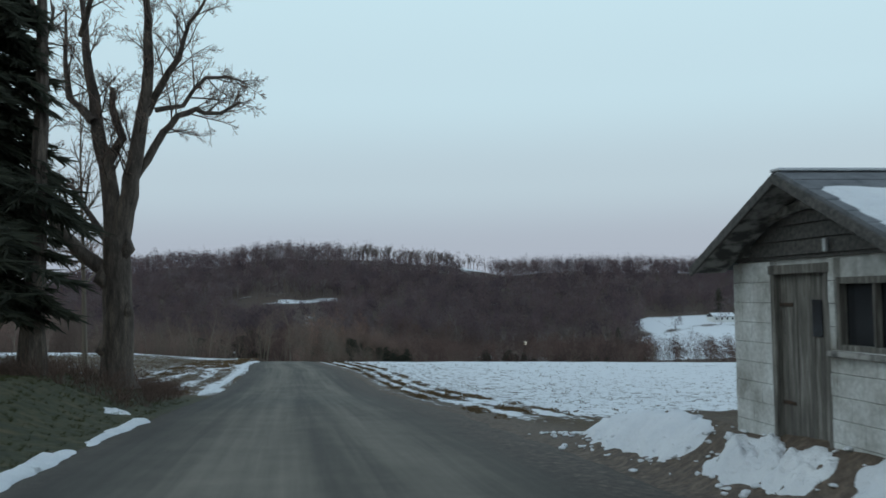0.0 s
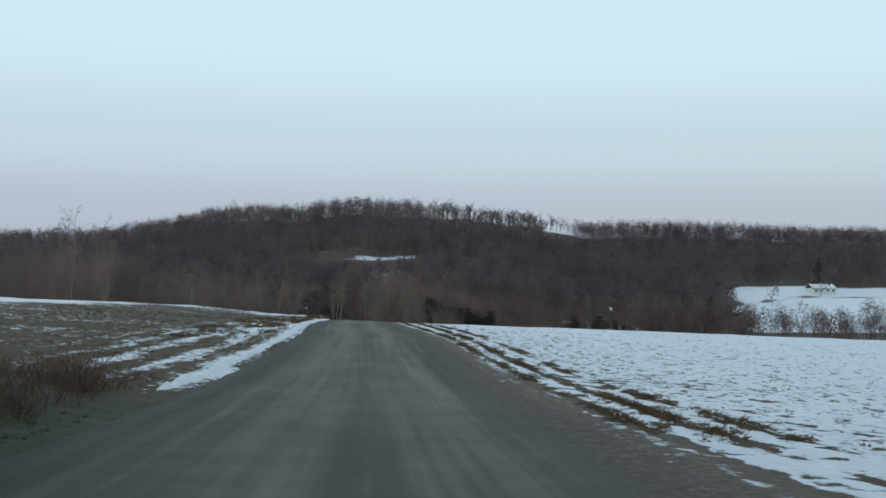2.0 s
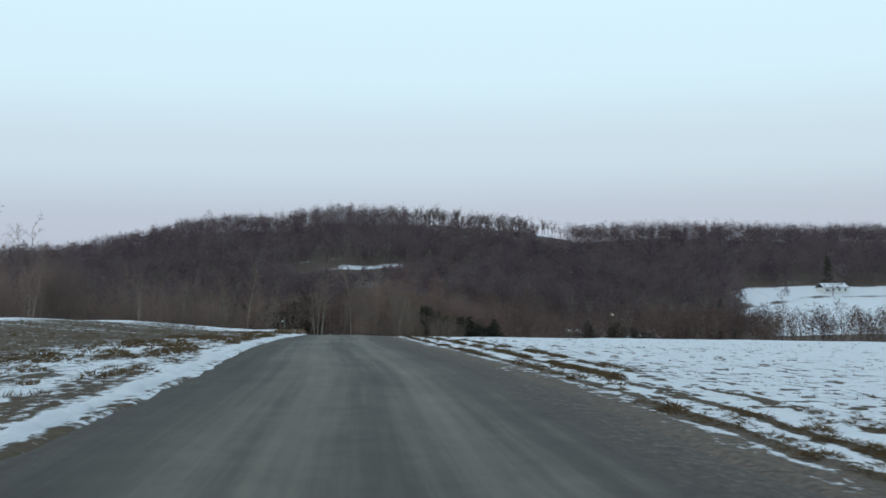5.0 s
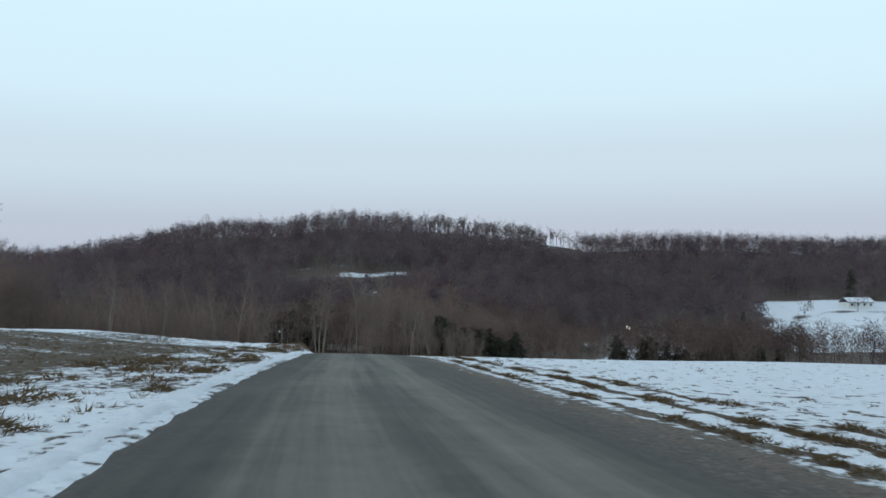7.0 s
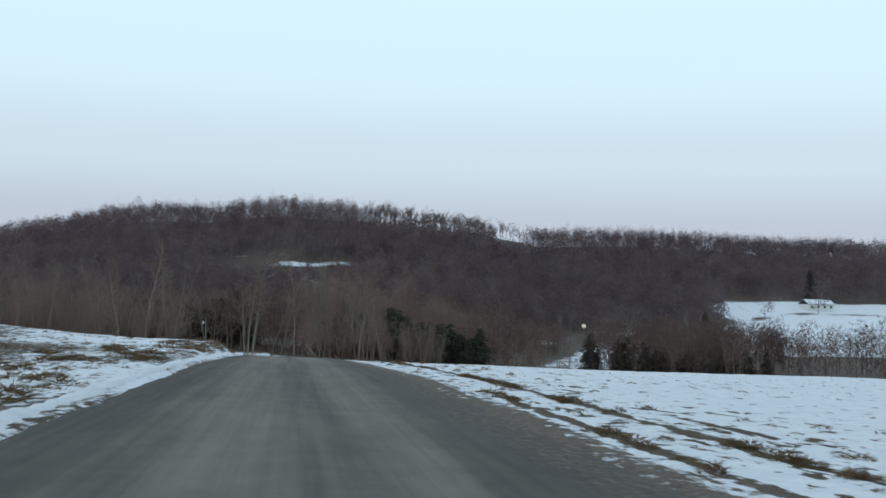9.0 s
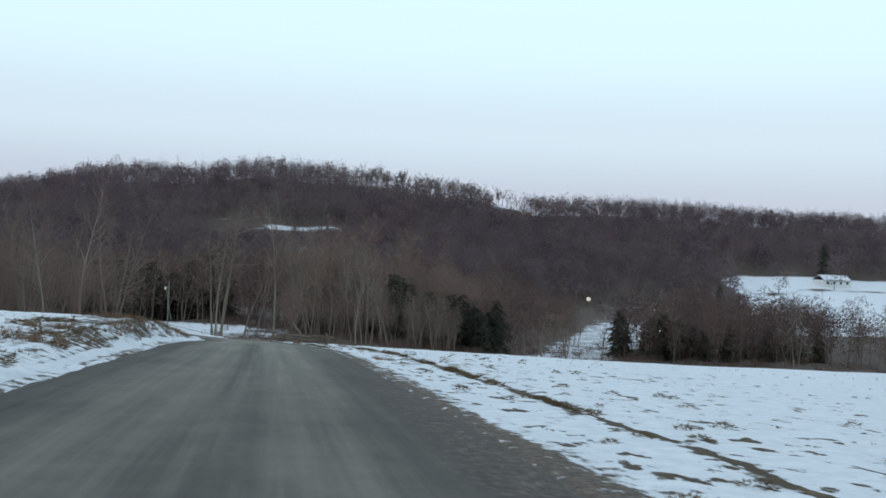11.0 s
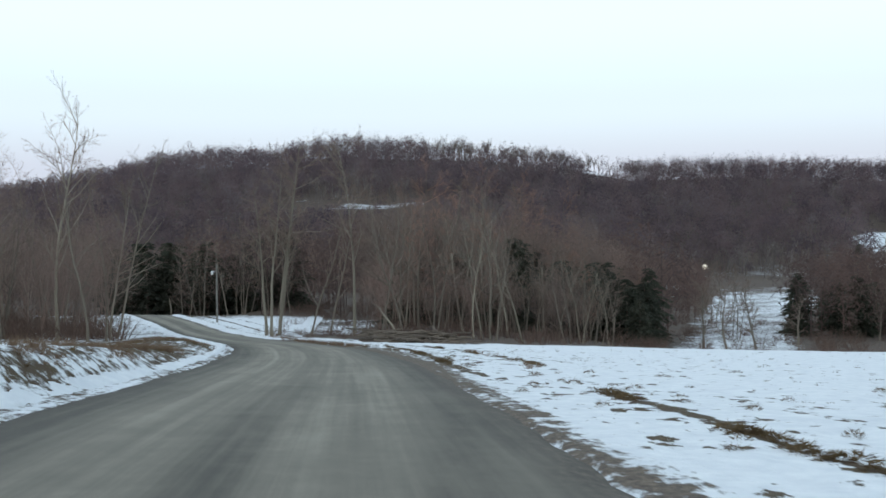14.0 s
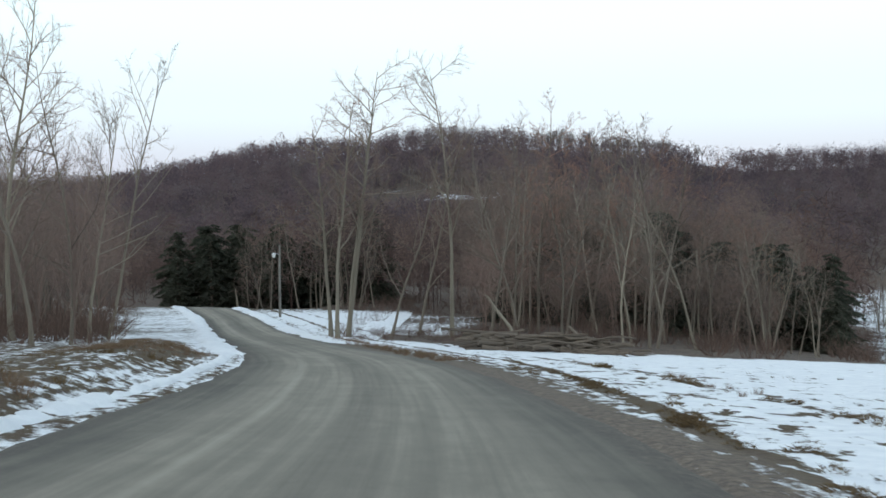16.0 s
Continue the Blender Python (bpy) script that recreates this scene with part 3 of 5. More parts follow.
def tree_meshes(seed, height, trunk_r, clear, counts, limb, bark, twig, sliver_w=0.014, spread=0.75, lean=0.05, stems=1, crook=0.075):
    """A bare broad-leaved tree: (trunk mesh, crown mesh)."""
    rng = random.Random(seed)
    wood, twigs = Shoots(), Shoots()
    for s in range(stems):
        h = height * (1 if s == 0 else rng.uniform(0.75, 0.97))
        d = Vector((rng.uniform(-lean, lean), rng.uniform(-lean, lean), 1)).normalized()
        if stems > 1:
            d = (d + 0.10 * Vector((math.cos(s * 2.1), math.sin(s * 2.1), 0))).normalized()
        base = Vector((0.5 * math.cos(s * 2.1) * (stems > 1), 0.5 * math.sin(s * 2.1) * (stems > 1), -0.3))
        pts, radii, _ = shoot(rng, base, d, h + 0.3, trunk_r, 0.015, 9, crook, 0.03)
        radii[0] *= 1.35
        wood.tube(pts, radii, 7)
        branch_out(rng, wood, twigs, pts, h * limb, trunk_r * 0.42, 0, counts, sliver_w, clear, spread)
    return wood.mesh("trunk", bark), twigs.mesh("crown", twig)


def plant_tree(name, meshes, m, label, category="tree", group=""):
    t = thing(name, m, label, category, group)
    part("trunk", meshes[0], None, t)
    part("crown", meshes[1], None, t)
    return t


def at_ground(x, y, turn=0.0, size=1.0, dz=0.0):
    return Matrix.Translation((x, y, float(land(x, y)) + dz)) @ Matrix.Rotation(turn, 4, "Z") @ Matrix.Scale(size, 4)


def conifer_meshes(seed, height, radius, low, whorls, boughs, sprays=24, blade=0.12, full=0.75):
    rng = random.Random(seed)
    wood, green = Shoots(), Shoots()
    wood.tube([(0, 0, -0.3), (0.03, 0.02, height * 0.5), (0, 0.04, height)], [height * 0.018, height * 0.011, 0.02], 6)
    for w in range(whorls):
        t = low + (1 - low) * w / whorls
        reach = radius * (1 - t) ** full * rng.uniform(0.6, 1.15) / (1 - low) ** full + 0.15
        for k in range(boughs):
            a = rng.uniform(0, 6.28)
            d = Vector((math.cos(a), math.sin(a), rng.uniform(-0.25, 0.15)))
            p = Vector((0, 0, height * (t + rng.uniform(-0.02, 0.02))))
            size = reach * rng.uniform(0.6, 1.1)
            pts = [p, p + d * size * 0.5 + Vector((0, 0, 0.03 * size)), p + d * size - Vector((0, 0, 0.18 * size))]
            wood.tube(pts, [0.03, 0.02, 0.006], 3)
            for s in range(sprays):
                f = rng.uniform(0.12, 1.0)
                q, _ = along(pts, min(f, 0.99))
                side = Vector((-d.y, d.x, 0)) * rng.choice((-1, 1))
                e = q + (side * rng.uniform(0.3, 1) + d * rng.uniform(0.1, 0.8) - Vector((0, 0, rng.uniform(0.0, 0.55)))) * size * 0.30
                green.sliver(q, e, blade * rng.uniform(0.7, 1.4), rng)
    return wood.mesh("trunk", BARK), green.mesh("crown", NEEDLES)


def scatter_joined(name, templates, places, mat):
    """Many copies of small shapes as one mesh: places are (x, y, z, turn, size, height factor)."""
    vs, fs, tones, start = [], [], [], 0
    tone_rng = random.Random(len(places))
    packs = [(np.array([tuple(v) for v in t.v]), np.array([f[:3] for f in t.f] + [(f[0], f[2], f[3]) for f in t.f if len(f) == 4])) for t in templates]
    for i, (x, y, z, turn, size, tall) in enumerate(places):
        v, f = packs[i % len(packs)]
        c, s = math.cos(turn), math.sin(turn)
        o = np.empty_like(v)
        o[:, 0] = (v[:, 0] * c - v[:, 1] * s) * size + x
        o[:, 1] = (v[:, 0] * s + v[:, 1] * c) * size + y
        o[:, 2] = v[:, 2] * size * tall + z
        vs.append(o)
        tones.append(np.full(len(v), tone_rng.uniform(0, 1)))
        fs.append(f + start)
        start += len(v)
    V, T = np.concatenate(vs).astype(np.float32), np.concatenate(fs).astype(np.int32)
    me = bpy.data.meshes.new(name)
    me.vertices.add(len(V))
    me.vertices.foreach_set("co", V.reshape(-1))
    me.loops.add(T.size)
    me.loops.foreach_set("vertex_index", T.reshape(-1))
    me.polygons.add(len(T))
    me.polygons.foreach_set("loop_start", np.arange(0, T.size, 3, dtype=np.int32))
    me.update(calc_edges=True)
    me.attributes.new("tone", "FLOAT", "POINT").data.foreach_set("value", np.concatenate(tones).astype(np.float32))
    me.materials.append(mat)
    return new(name, me)

# ---- far woods on the hill ----
def bush(seed, height, count, w, lean=0.7):
    rng = random.Random(seed)
    s = Shoots()
    for i in range(count):
        a, r = rng.uniform(0, 6.28), rng.uniform(0, 0.35) * height
        p = Vector((math.cos(a) * r, math.sin(a) * r, -0.05))
        d = Vector((math.cos(a) * lean * rng.random(), math.sin(a) * lean * rng.random(), 1)).normalized()
        q = p + d * height * rng.uniform(0.55, 1.0)
        s.sliver(p, q, w, rng)
        for k in range(3):
            e = p.lerp(q, rng.uniform(0.3, 0.95))
            s.sliver(e, e + veer(d, rng.uniform(0.3, 0.8), rng) * height * rng.uniform(0.2, 0.4), w * 0.7, rng)
    return s


def crown_tree(seed, height, radius, low, sprays, w, ln, clumps=9, trunk=0.12, limbs=4):
    """A bare tree of massed woods: a domed crown of twig clumps with gaps between them."""
    rng = random.Random(seed)
    s = Shoots()
    s.tube([(0, 0, -1), (rng.uniform(-0.3, 0.3), rng.uniform(-0.3, 0.3), height * 0.75)], [trunk, trunk * 0.4], 3)
    mid, tall = height * (low + 1) / 2, height * (1 - low) / 2
    heads = []
    for i in range(clumps):
        d = any_dir(rng)
        if d.z < -0.3 and i % 3:
            d.z = -d.z
        k = rng.uniform(0.55, 0.86)
        heads.append(Vector((d.x * radius * k, d.y * radius * k, mid + d.z * tall * k)))
    for i in range(limbs):
        h = heads[i % clumps]
        s.sliver(Vector((0, 0, height * rng.uniform(low, 0.5))), h, trunk * 1.3, rng)
    for i in range(sprays):
        h = heads[i % clumps]
        d = any_dir(rng) * rng.random() ** 0.4
        q = h + Vector((d.x * radius * 0.47, d.y * radius * 0.47, d.z * tall * 0.42))
        grow = (Vector((q.x / radius, q.y / radius, 0.35)) * 0.6 + any_dir(rng)).normalized()
        s.sliver(q - grow * ln * 0.5, q + grow * ln * rng.uniform(0.3, 0.6), w * rng.uniform(0.7, 1.3), rng)
    return s


def fan_tree(seed, height, w):
    """A tree seen against the sky: pale trunk and a fan of rising limbs."""
    rng = random.Random(seed)
    s = Shoots()
    top = Vector((rng.uniform(-0.4, 0.4), rng.uniform(-0.4, 0.4), height * 0.55))
    s.tube([(0, 0, -1), top], [w, w * 0.7], 3)
    for i in range(9):
        a, t = rng.uniform(0, 6.28), rng.uniform(0.55, 1.0)
        p = top * t
        q = p + Vector((math.cos(a) * 0.5, math.sin(a) * 0.5, 1)).normalized() * height * rng.uniform(0.25, 0.48)
        s.sliver(p, q, w * 1.1, rng)
        for k in range(15):
            e = p.lerp(q, rng.uniform(0.3, 1.0))
            s.sliver(e, e + (Vector((0, 0, 0.5)) + any_dir(rng)).normalized() * height * rng.uniform(0.05, 0.12), w * 0.55, rng)
    return s


hill_kinds = [crown_tree(100 + i, 12.5, 3.7 + 0.2 * i, -0.04, 185, 0.36, 1.3, 11) for i in range(9)]
rng = random.Random(5)


def tree_room(x, y):
    """Highest tree that still leaves the clearings on the hill in sight."""
    a = np.where((x > -28) & (x < 30) & (y < 552), 2.2 + 0.17 * np.maximum(534 + 0.3 * np.maximum(x, 0) - y, 0), 99)
    b = np.where((x > 112) & (x < 141) & (y < 704), 1.0 + 0.14 * np.maximum(678 - y, 0), 99)
    slope = np.where((x > 0.24 * (y - 60)) & (x > 60) & (y > 370) & (y < 462), 4.8, 99)
    wedge = np.where((x > 0.40 * (y - 20)) & (x > 60) & (y > 300) & (y < 440), 4.5, 99)
    return np.minimum.reduce([a, b, slope, wedge])


def hill_places(x0, x1, y0, y1, step, chance, tall0, tall1, height):
    X, Y = np.meshgrid(np.arange(x0, x1, step), np.arange(y0, y1, step))
    r = np.random.RandomState(int(x0 + y0) % 997)
    X, Y = X + r.uniform(-0.6, 0.6, X.shape) * step, Y + r.uniform(-0.6, 0.6, X.shape) * step
    odds = chance * (1 - 0.72 * open_stand(X, Y)) * (0.9 + 0.30 * waves(X, Y, 40, 44))
    odds = np.where((X > 36) & (X < 141) & (Y > 668), odds * 0.25, odds)
    odds = np.where(tree_room(X, Y) < 5, odds * np.where(Y < 470, np.where(X > 0.40 * (Y - 20), 0.04, 0.22), 0.45), odds)
    keep = (r.uniform(0, 1, X.shape) < odds) & (snow_cover(X, Y) < 0.42)
    X, Y = X[keep], Y[keep]
    return [(x, y, z, rng.uniform(0, 6.28), min(rng.uniform(tall0, tall1), max(room / height, 0.12)), rng.uniform(0.9, 1.15))
            for x, y, z, room in zip(X, Y, land(X, Y), tree_room(X, Y))]


places = hill_places(-260, 450, 450, 690, 6.4, 0.97, 0.72, 1.04, 12.5)
hill_woods = scatter_joined("hill_woods", hill_kinds, places, HAZED_HILL_WOOD)
tagged(hill_woods, "bare brown winter woods covering the far hillside", "woods", kind="stuff")
crest_kinds = [crown_tree(180 + i, 13.0, 3.2 + 0.15 * i, -0.30, 300, 0.21, 0.75, 15, 0.1, 5) for i in range(7)]
places = hill_places(-260, 450, 688, 710, 4.7, 1.2, 0.86, 1.04, 13.0)
crest_woods = scatter_joined("crest_woods", crest_kinds, places, HAZED_HILL_WOOD)
tagged(crest_woods, "close-grown bare treetops along the far skyline", "woods", kind="stuff")
fan_kinds = [fan_tree(120 + i, 14.0, 0.22) for i in range(6)]
places = [(x, y, float(land(x, y)), rng.uniform(0, 6.28), rng.uniform(0.75, 1.05), rng.uniform(0.9, 1.1))
          for x, y in [(rng.uniform(36, 112), rng.uniform(676, 712)) for k in range(105)] + [(rng.uniform(112, 140), rng.uniform(706, 718)) for k in range(16)]]
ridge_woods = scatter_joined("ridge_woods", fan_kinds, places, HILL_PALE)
tagged(ridge_woods, "open stand of pale bare trees along the ridge of the far hill", "woods", kind="stuff")
places = [(x, y, float(land(x, y)), rng.uniform(0, 6.28), rng.uniform(0.55, 0.8), rng.uniform(0.9, 1.1))
          for x, y in [(rng.gauss(-8, 26), rng.gauss(566, 9)) for k in range(70)] + [(rng.gauss(130, 38), rng.gauss(470, 11)) for k in range(70)]
          if float(snow_cover(np.array(x), np.array(y))) < 0.42]
open_woods = scatter_joined("open_woods", fan_kinds, places, HILL_PALE)
tagged(open_woods, "pale bare trunks in front of snow on the hillside", "woods", kind="stuff")

# ---- woods in the valley behind the field ----
mid_kinds = [crown_tree(140 + i, 12.0, 3.1 + 0.15 * i, 0.0, 290, 0.125, 1.15, 13, 0.07, 8) for i in range(8)]


def road_gap(x, y):
    return abs(float(lateral(np.array(x), np.array(y))))


places = [q for q in hill_places(-150, 190, 264, 446, 5.6, 0.95, 0.62, 1.02, 12.0) if road_gap(q[0], q[1]) > 6]
valley_woods = scatter_joined("valley_woods", mid_kinds, places, VALLEY_WOOD)
tagged(valley_woods, "dense bare brown woods on the valley floor", "woods", kind="stuff")

# trees along the edge of the woods
edge_kinds = [tree_meshes(200 + i, 13.0, 0.095, 0.20, (13, 7, 10), 0.36, BARK, TWIG, 0.020, 0.9, 0.17, 1 + i % 2, 0.12) for i in range(6)]
pale_kinds = [tree_meshes(230 + i, 14.0, 0.10, 0.30, (13, 7, 10), 0.38, BARK_PALE, TWIG_PALE, 0.016, 0.85, 0.18, 1, 0.12) for i in range(3)]
red_kinds = [tree_meshes(250 + i, 11.0, 0.085, 0.20, (15, 8, 11), 0.36, BARK, TWIG_RED, 0.020, 0.95, 0.10) for i in range(3)]
broad_kinds = [conifer_meshes(280 + i, 9.0, 3.0 + 0.3 * i, 0.02, 22, 9, 24, 0.20, 0.45) for i in range(3)]
pine_kinds = [conifer_meshes(270 + i, 10.0, 2.4, 0.12, 26, 9, 26, 0.13, 0.45) for i in range(3)]


def plant(kinds, spots, label, group, name="bare_tree", lower=0.36):
    made = {}
    for x, y, size in spots:
        k = rng.randrange(len(kinds))
        m = at_ground(x, y, rng.uniform(0, 6.28))
        size *= 1 - lower * float(smooth(8, 18, x)) * (y < 300)
        if k not in made:
            made[k] = plant_tree(name, kinds[k], m, label, "tree", group)
            t = made[k]
        else:
            t = copy_thing(made[k], m)
        t.scale = (size, size, size * rng.uniform(0.93, 1.07))


def spread_spots(count, x0, x1, y0, y1, lo, hi, gap, inside=None):
    out, tries = [], 0
    while len(out) < count and tries < count * 60:
        tries += 1
        x, y = rng.uniform(x0, x1), rng.uniform(y0, y1)
        if road_gap(x, y) < 5.0 or (inside and not inside(x, y)):
            continue
        if any((x - a) ** 2 + (y - b) ** 2 < gap * gap for a, b, _ in out):
            continue
        out.append((x, y, rng.uniform(lo, hi)))
    return out


def in_right_wood(x, y):
    return x < clearing_edge(y) - 2.4 and y > float(field_end(x)) + 6 and not (-16 < x < 2 and y < 262)


def inner_wood(x, y):
    return in_right_wood(x + 2.6, y)


def past_clearing(x, y):
    return x > clearing_edge(y) + 14


def left_wood(x, y):
    return float(lateral(np.array(x), np.array(y))) < -7


plant(edge_kinds, spread_spots(50, 2, 58, 222, 275, 0.66, 0.98, 0.8, in_right_wood), "tall bare grey-brown tree at the edge of the woods", "woodland edge trees")
plant(pale_kinds, spread_spots(30, 3, 36, 222, 256, 0.55, 0.85, 1.2, in_right_wood), "pale-barked bare tree at the edge of the woods", "pale woodland trees")
plant(red_kinds, spread_spots(34, 0, 50, 232, 285, 0.85, 1.15, 2.3, in_right_wood), "bare tree with reddish-brown twigs in the woods", "reddish woodland trees")
plant(edge_kinds, spread_spots(40, -42, -12, 208, 245, 0.66, 0.95, 0.9, left_wood), "tall bare grey-brown tree in the roadside woods", "roadside woodland trees")
plant(edge_kinds, spread_spots(26, -85, -40, 196, 250, 0.85, 1.15, 1.5, left_wood) + [(-52, 198, 1.32), (-49, 203, 1.3), (-46, 196, 1.2), (-56, 203, 1.35)], "tall bare grey-brown tree beyond the upper field", "upper woodland trees")
plant(pale_kinds, spread_spots(14, -60, -13, 206, 240, 0.65, 0.85, 3.0, left_wood), "pale-barked birch in the roadside woods", "roadside birches")
plant(edge_kinds, spread_spots(40, 48, 150, 250, 296, 0.8, 1.15, 1.0, past_clearing), "bare tree beside the valley clearing", "clearing trees")
plant(red_kinds, [(12.5, 258, 1.3), (16, 262, 1.35), (19.5, 259, 1.25), (22, 264, 1.2), (9, 260, 1.2), (14, 267, 1.35), (18, 268, 1.3), (11, 264, 1.3), (24, 260, 1.0), (6, 262, 1.1)], "wide bare tree with a reddish-brown haze of twigs", "reddish edge trees", lower=0)
plant(broad_kinds, [(14.2, 246, 1.02), (15.2, 249, 0.9), (19.0, 248, 0.85), (21.6, 246, 0.86), (23.4, 248, 0.8), (24.8, 246, 0.72), (26.0, 248, 0.6),
                    (27.6, 250, 0.72), (29.4, 254, 0.8), (25.2, 243, 0.5), (17.2, 252, 0.85), (11.0, 249, 0.66), (8.4, 250, 0.68), (5.0, 262, 0.7)],
      "dark green hemlock among bare trees at the woods' edge", "woodland hemlocks", "hemlock_tree", 0)
plant(broad_kinds, [(-9 - 1.25 * k + rng.uniform(-0.8, 0.8), 287 + 6 * (k % 3) + rng.uniform(-2, 2), rng.uniform(0.8, 1.28)) for k in range(21)],
      "dark green hemlock beyond the bend in the road", "bend hemlocks", "hemlock_tree", 0)
plant(broad_kinds, [(4 + 2.1 * k + rng.uniform(-0.8, 0.8), 253 + 4 * (k % 2) + rng.uniform(-1.5, 1.5), rng.uniform(0.62, 0.9)) for k in range(12)],
      "dark green hemlock deep in the bare woods", "inner hemlocks", "hemlock_tree", 0)
plant(broad_kinds, [(53.5 + 1.45 * k + rng.uniform(-2.2, 2.2) * min(k, 1), 272 + 5 * (k % 3) + 0.25 * k + rng.uniform(-2, 2), rng.uniform(0.42, 0.9) * (1 - 0.014 * k)) for k in range(28)],
      "dark green hemlock beside the valley clearing", "clearing hemlocks", "hemlock_tree", 0)
plant(pine_kinds, [(238, 530, 1.4), (150, 445, 1.0), (120, 330, 0.7)], "dark pine standing near the far farm", "farm pines", "pine_tree")

clump_kinds = [crown_tree(190 + i, 13.0, 4.6, 0.0, 2600, 0.06, 0.9, 26, 0.12, 16) for i in range(2)]
places = [(x, y, float(land(x, y)), rng.uniform(0, 6.28), s, 1.0) for x, y, s in ((143, 268, 0.9), (149, 266, 1.0), (156, 270, 1.0), (163, 266, 0.85), (137, 272, 0.5))]
tree_clump = scatter_joined("tree_clump", clump_kinds, places, VALLEY_WOOD)
tagged(tree_clump, "rounded clump of dark bare trees below the far field", "trees", kind="stuff")

# saplings that fill the woods' edge with a haze of fine twigs
haze_kinds = [crown_tree(160 + i, 9.0, 2.2 + 0.15 * i, 0.0, 1450, 0.030, 0.75, 18, 0.04, 14) for i in range(6)]
places = [(x, y, float(land(x, y)), rng.uniform(0, 6.28), s, rng.uniform(0.9, 1.2))
          for x, y, s in spread_spots(30, 1, 40, 230, 246, 0.35, 0.7, 1.6, inner_wood) + spread_spots(60, 1, 40, 250, 276, 0.9, 1.45, 1.6, inner_wood) + spread_spots(34, -75, -46, 211, 255, 0.8, 1.2, 1.4, left_wood)
          + spread_spots(26, -60, -36, 262, 285, 0.7, 1.1, 1.6) + spread_spots(10, -36, -8, 300, 312, 1.1, 1.5, 1.6)]
places += [(rng.uniform(-66, -44), rng.uniform(194, 216), 0, rng.uniform(0, 6.28), rng.uniform(1.15, 1.6), 1.0) for k in range(22)]
places = [(x, y, float(land(x, y)), a, s, h) for x, y, z, a, s, h in places]
saplings = scatter_joined("saplings", haze_kinds, places, THICKET_WOOD)
fine_kinds = [crown_tree(170 + i, 9.5, 1.9 + 0.15 * i, 0.08, 2000, 0.015, 0.48, 26, 0.045, 20) for i in range(5)]
places = [(x, y, float(land(x, y)), rng.uniform(0, 6.28), s, rng.uniform(0.9, 1.15)) for x, y, s in spread_spots(58, -46, -13, 210, 244, 0.6, 0.98, 1.4, left_wood)]
roadside_saplings = scatter_joined("saplings", fine_kinds, places, THICKET_WOOD)
tagged(roadside_saplings, "slender bare young trees crowded beside the road", "saplings", kind="stuff")
tagged(saplings, "fine-twigged bare young trees filling the edge of the woods", "saplings", kind="stuff")

# trees that stand out singly
stems = plant_tree("bare_tree", tree_meshes(301, 13.8, 0.12, 0.40, (16, 9, 12), 0.33, BARK_PALE, TWIG, 0.012, 1.0, 0.03, 4),
                   at_ground(-6.1, 227, 0.5), "cluster of four straight pale trunks by the bend", "tree")
lone = plant_tree("bare_tree", tree_meshes(302, 14.0, 0.12, 0.36, (19, 10, 13), 0.32, BARK_PALE, TWIG, 0.012, 0.95, 0.02), at_ground(-0.3, 229, 1.0),
                  "tall pale tree behind the log pile", "tree")
plant(edge_kinds, [(-3.4, 226, 0.8), (-2.2, 231, 0.85), (1.6, 227, 0.8), (3.0, 231, 0.85)], "slim bare tree beside the log pile", "log pile trees")
plant(edge_kinds, spread_spots(14, -26, -4, 263, 284, 0.7, 0.95, 1.5), "slim bare tree beyond the bend", "bend trees")
crown_kinds = [tree_meshes(330 + i, 14.0, 0.13, 0.30, (17, 9, 13), 0.40, BARK_PALE, TWIG, 0.012, 0.8, 0.10, 1, 0.09) for i in range(2)]
plant(crown_kinds, [(-17.0, 213.6, 0.87), (-19.5, 211.5, 0.82), (-24.8, 227.4, 0.9), (-30.7, 197.7, 0.72), (-14.2, 214, 0.6)],
      "tall pale-barked tree with a wide bare crown", "tall roadside trees")
snag = Shoots()
snag.tube([(0, 0, -0.3), (0.05, 0, 3), (-0.05, 0.1, 6.2)], [0.11, 0.09, 0.07], 6)
snag_tree = part("dead_trunk", snag.mesh("dead_trunk", BARK_PALE), None)
snag_tree.matrix_world = at_ground(16.9, 246)
tagged(snag_tree, "thin dead trunk without branches at the woods' edge", "tree")

plant(edge_kinds, [(166 + 12 * k + rng.uniform(-5, 5), 418 + rng.uniform(-8, 8), rng.uniform(0.28, 0.55)) for k in range(7)]
      + [(294 + 4 * k, 510 + rng.uniform(-3, 3), rng.uniform(0.7, 1.1)) for k in range(9)],
      "bare tree in front of the far snowy farm field", "farm trees")
plant(edge_kinds, [(41.5, 262, 0.62), (44.5, 271, 0.6), (40, 268, 0.5), (46, 285, 0.6), (48.5, 290, 0.55), (51, 296, 0.65), (44, 280, 0.45), (55, 300, 0.6), (58, 312, 0.7)], "slim bare tree standing in the snowy clearing", "clearing saplings", lower=0)

round_kinds = [tree_meshes(360 + i, 4.4, 0.10, 0.28, (15, 8, 9), 0.42, BARK, TWIG, 0.016, 0.95, 0.06, 1, 0.12) for i in range(2)]
plant(round_kinds, [(29.2, 237.5, 1.3), (32.4, 240.5, 1.4), (36.6, 244.5, 1.3), (43.0, 250, 1.2)], "small round-headed bare tree at the field's edge", "field edge trees", lower=0)

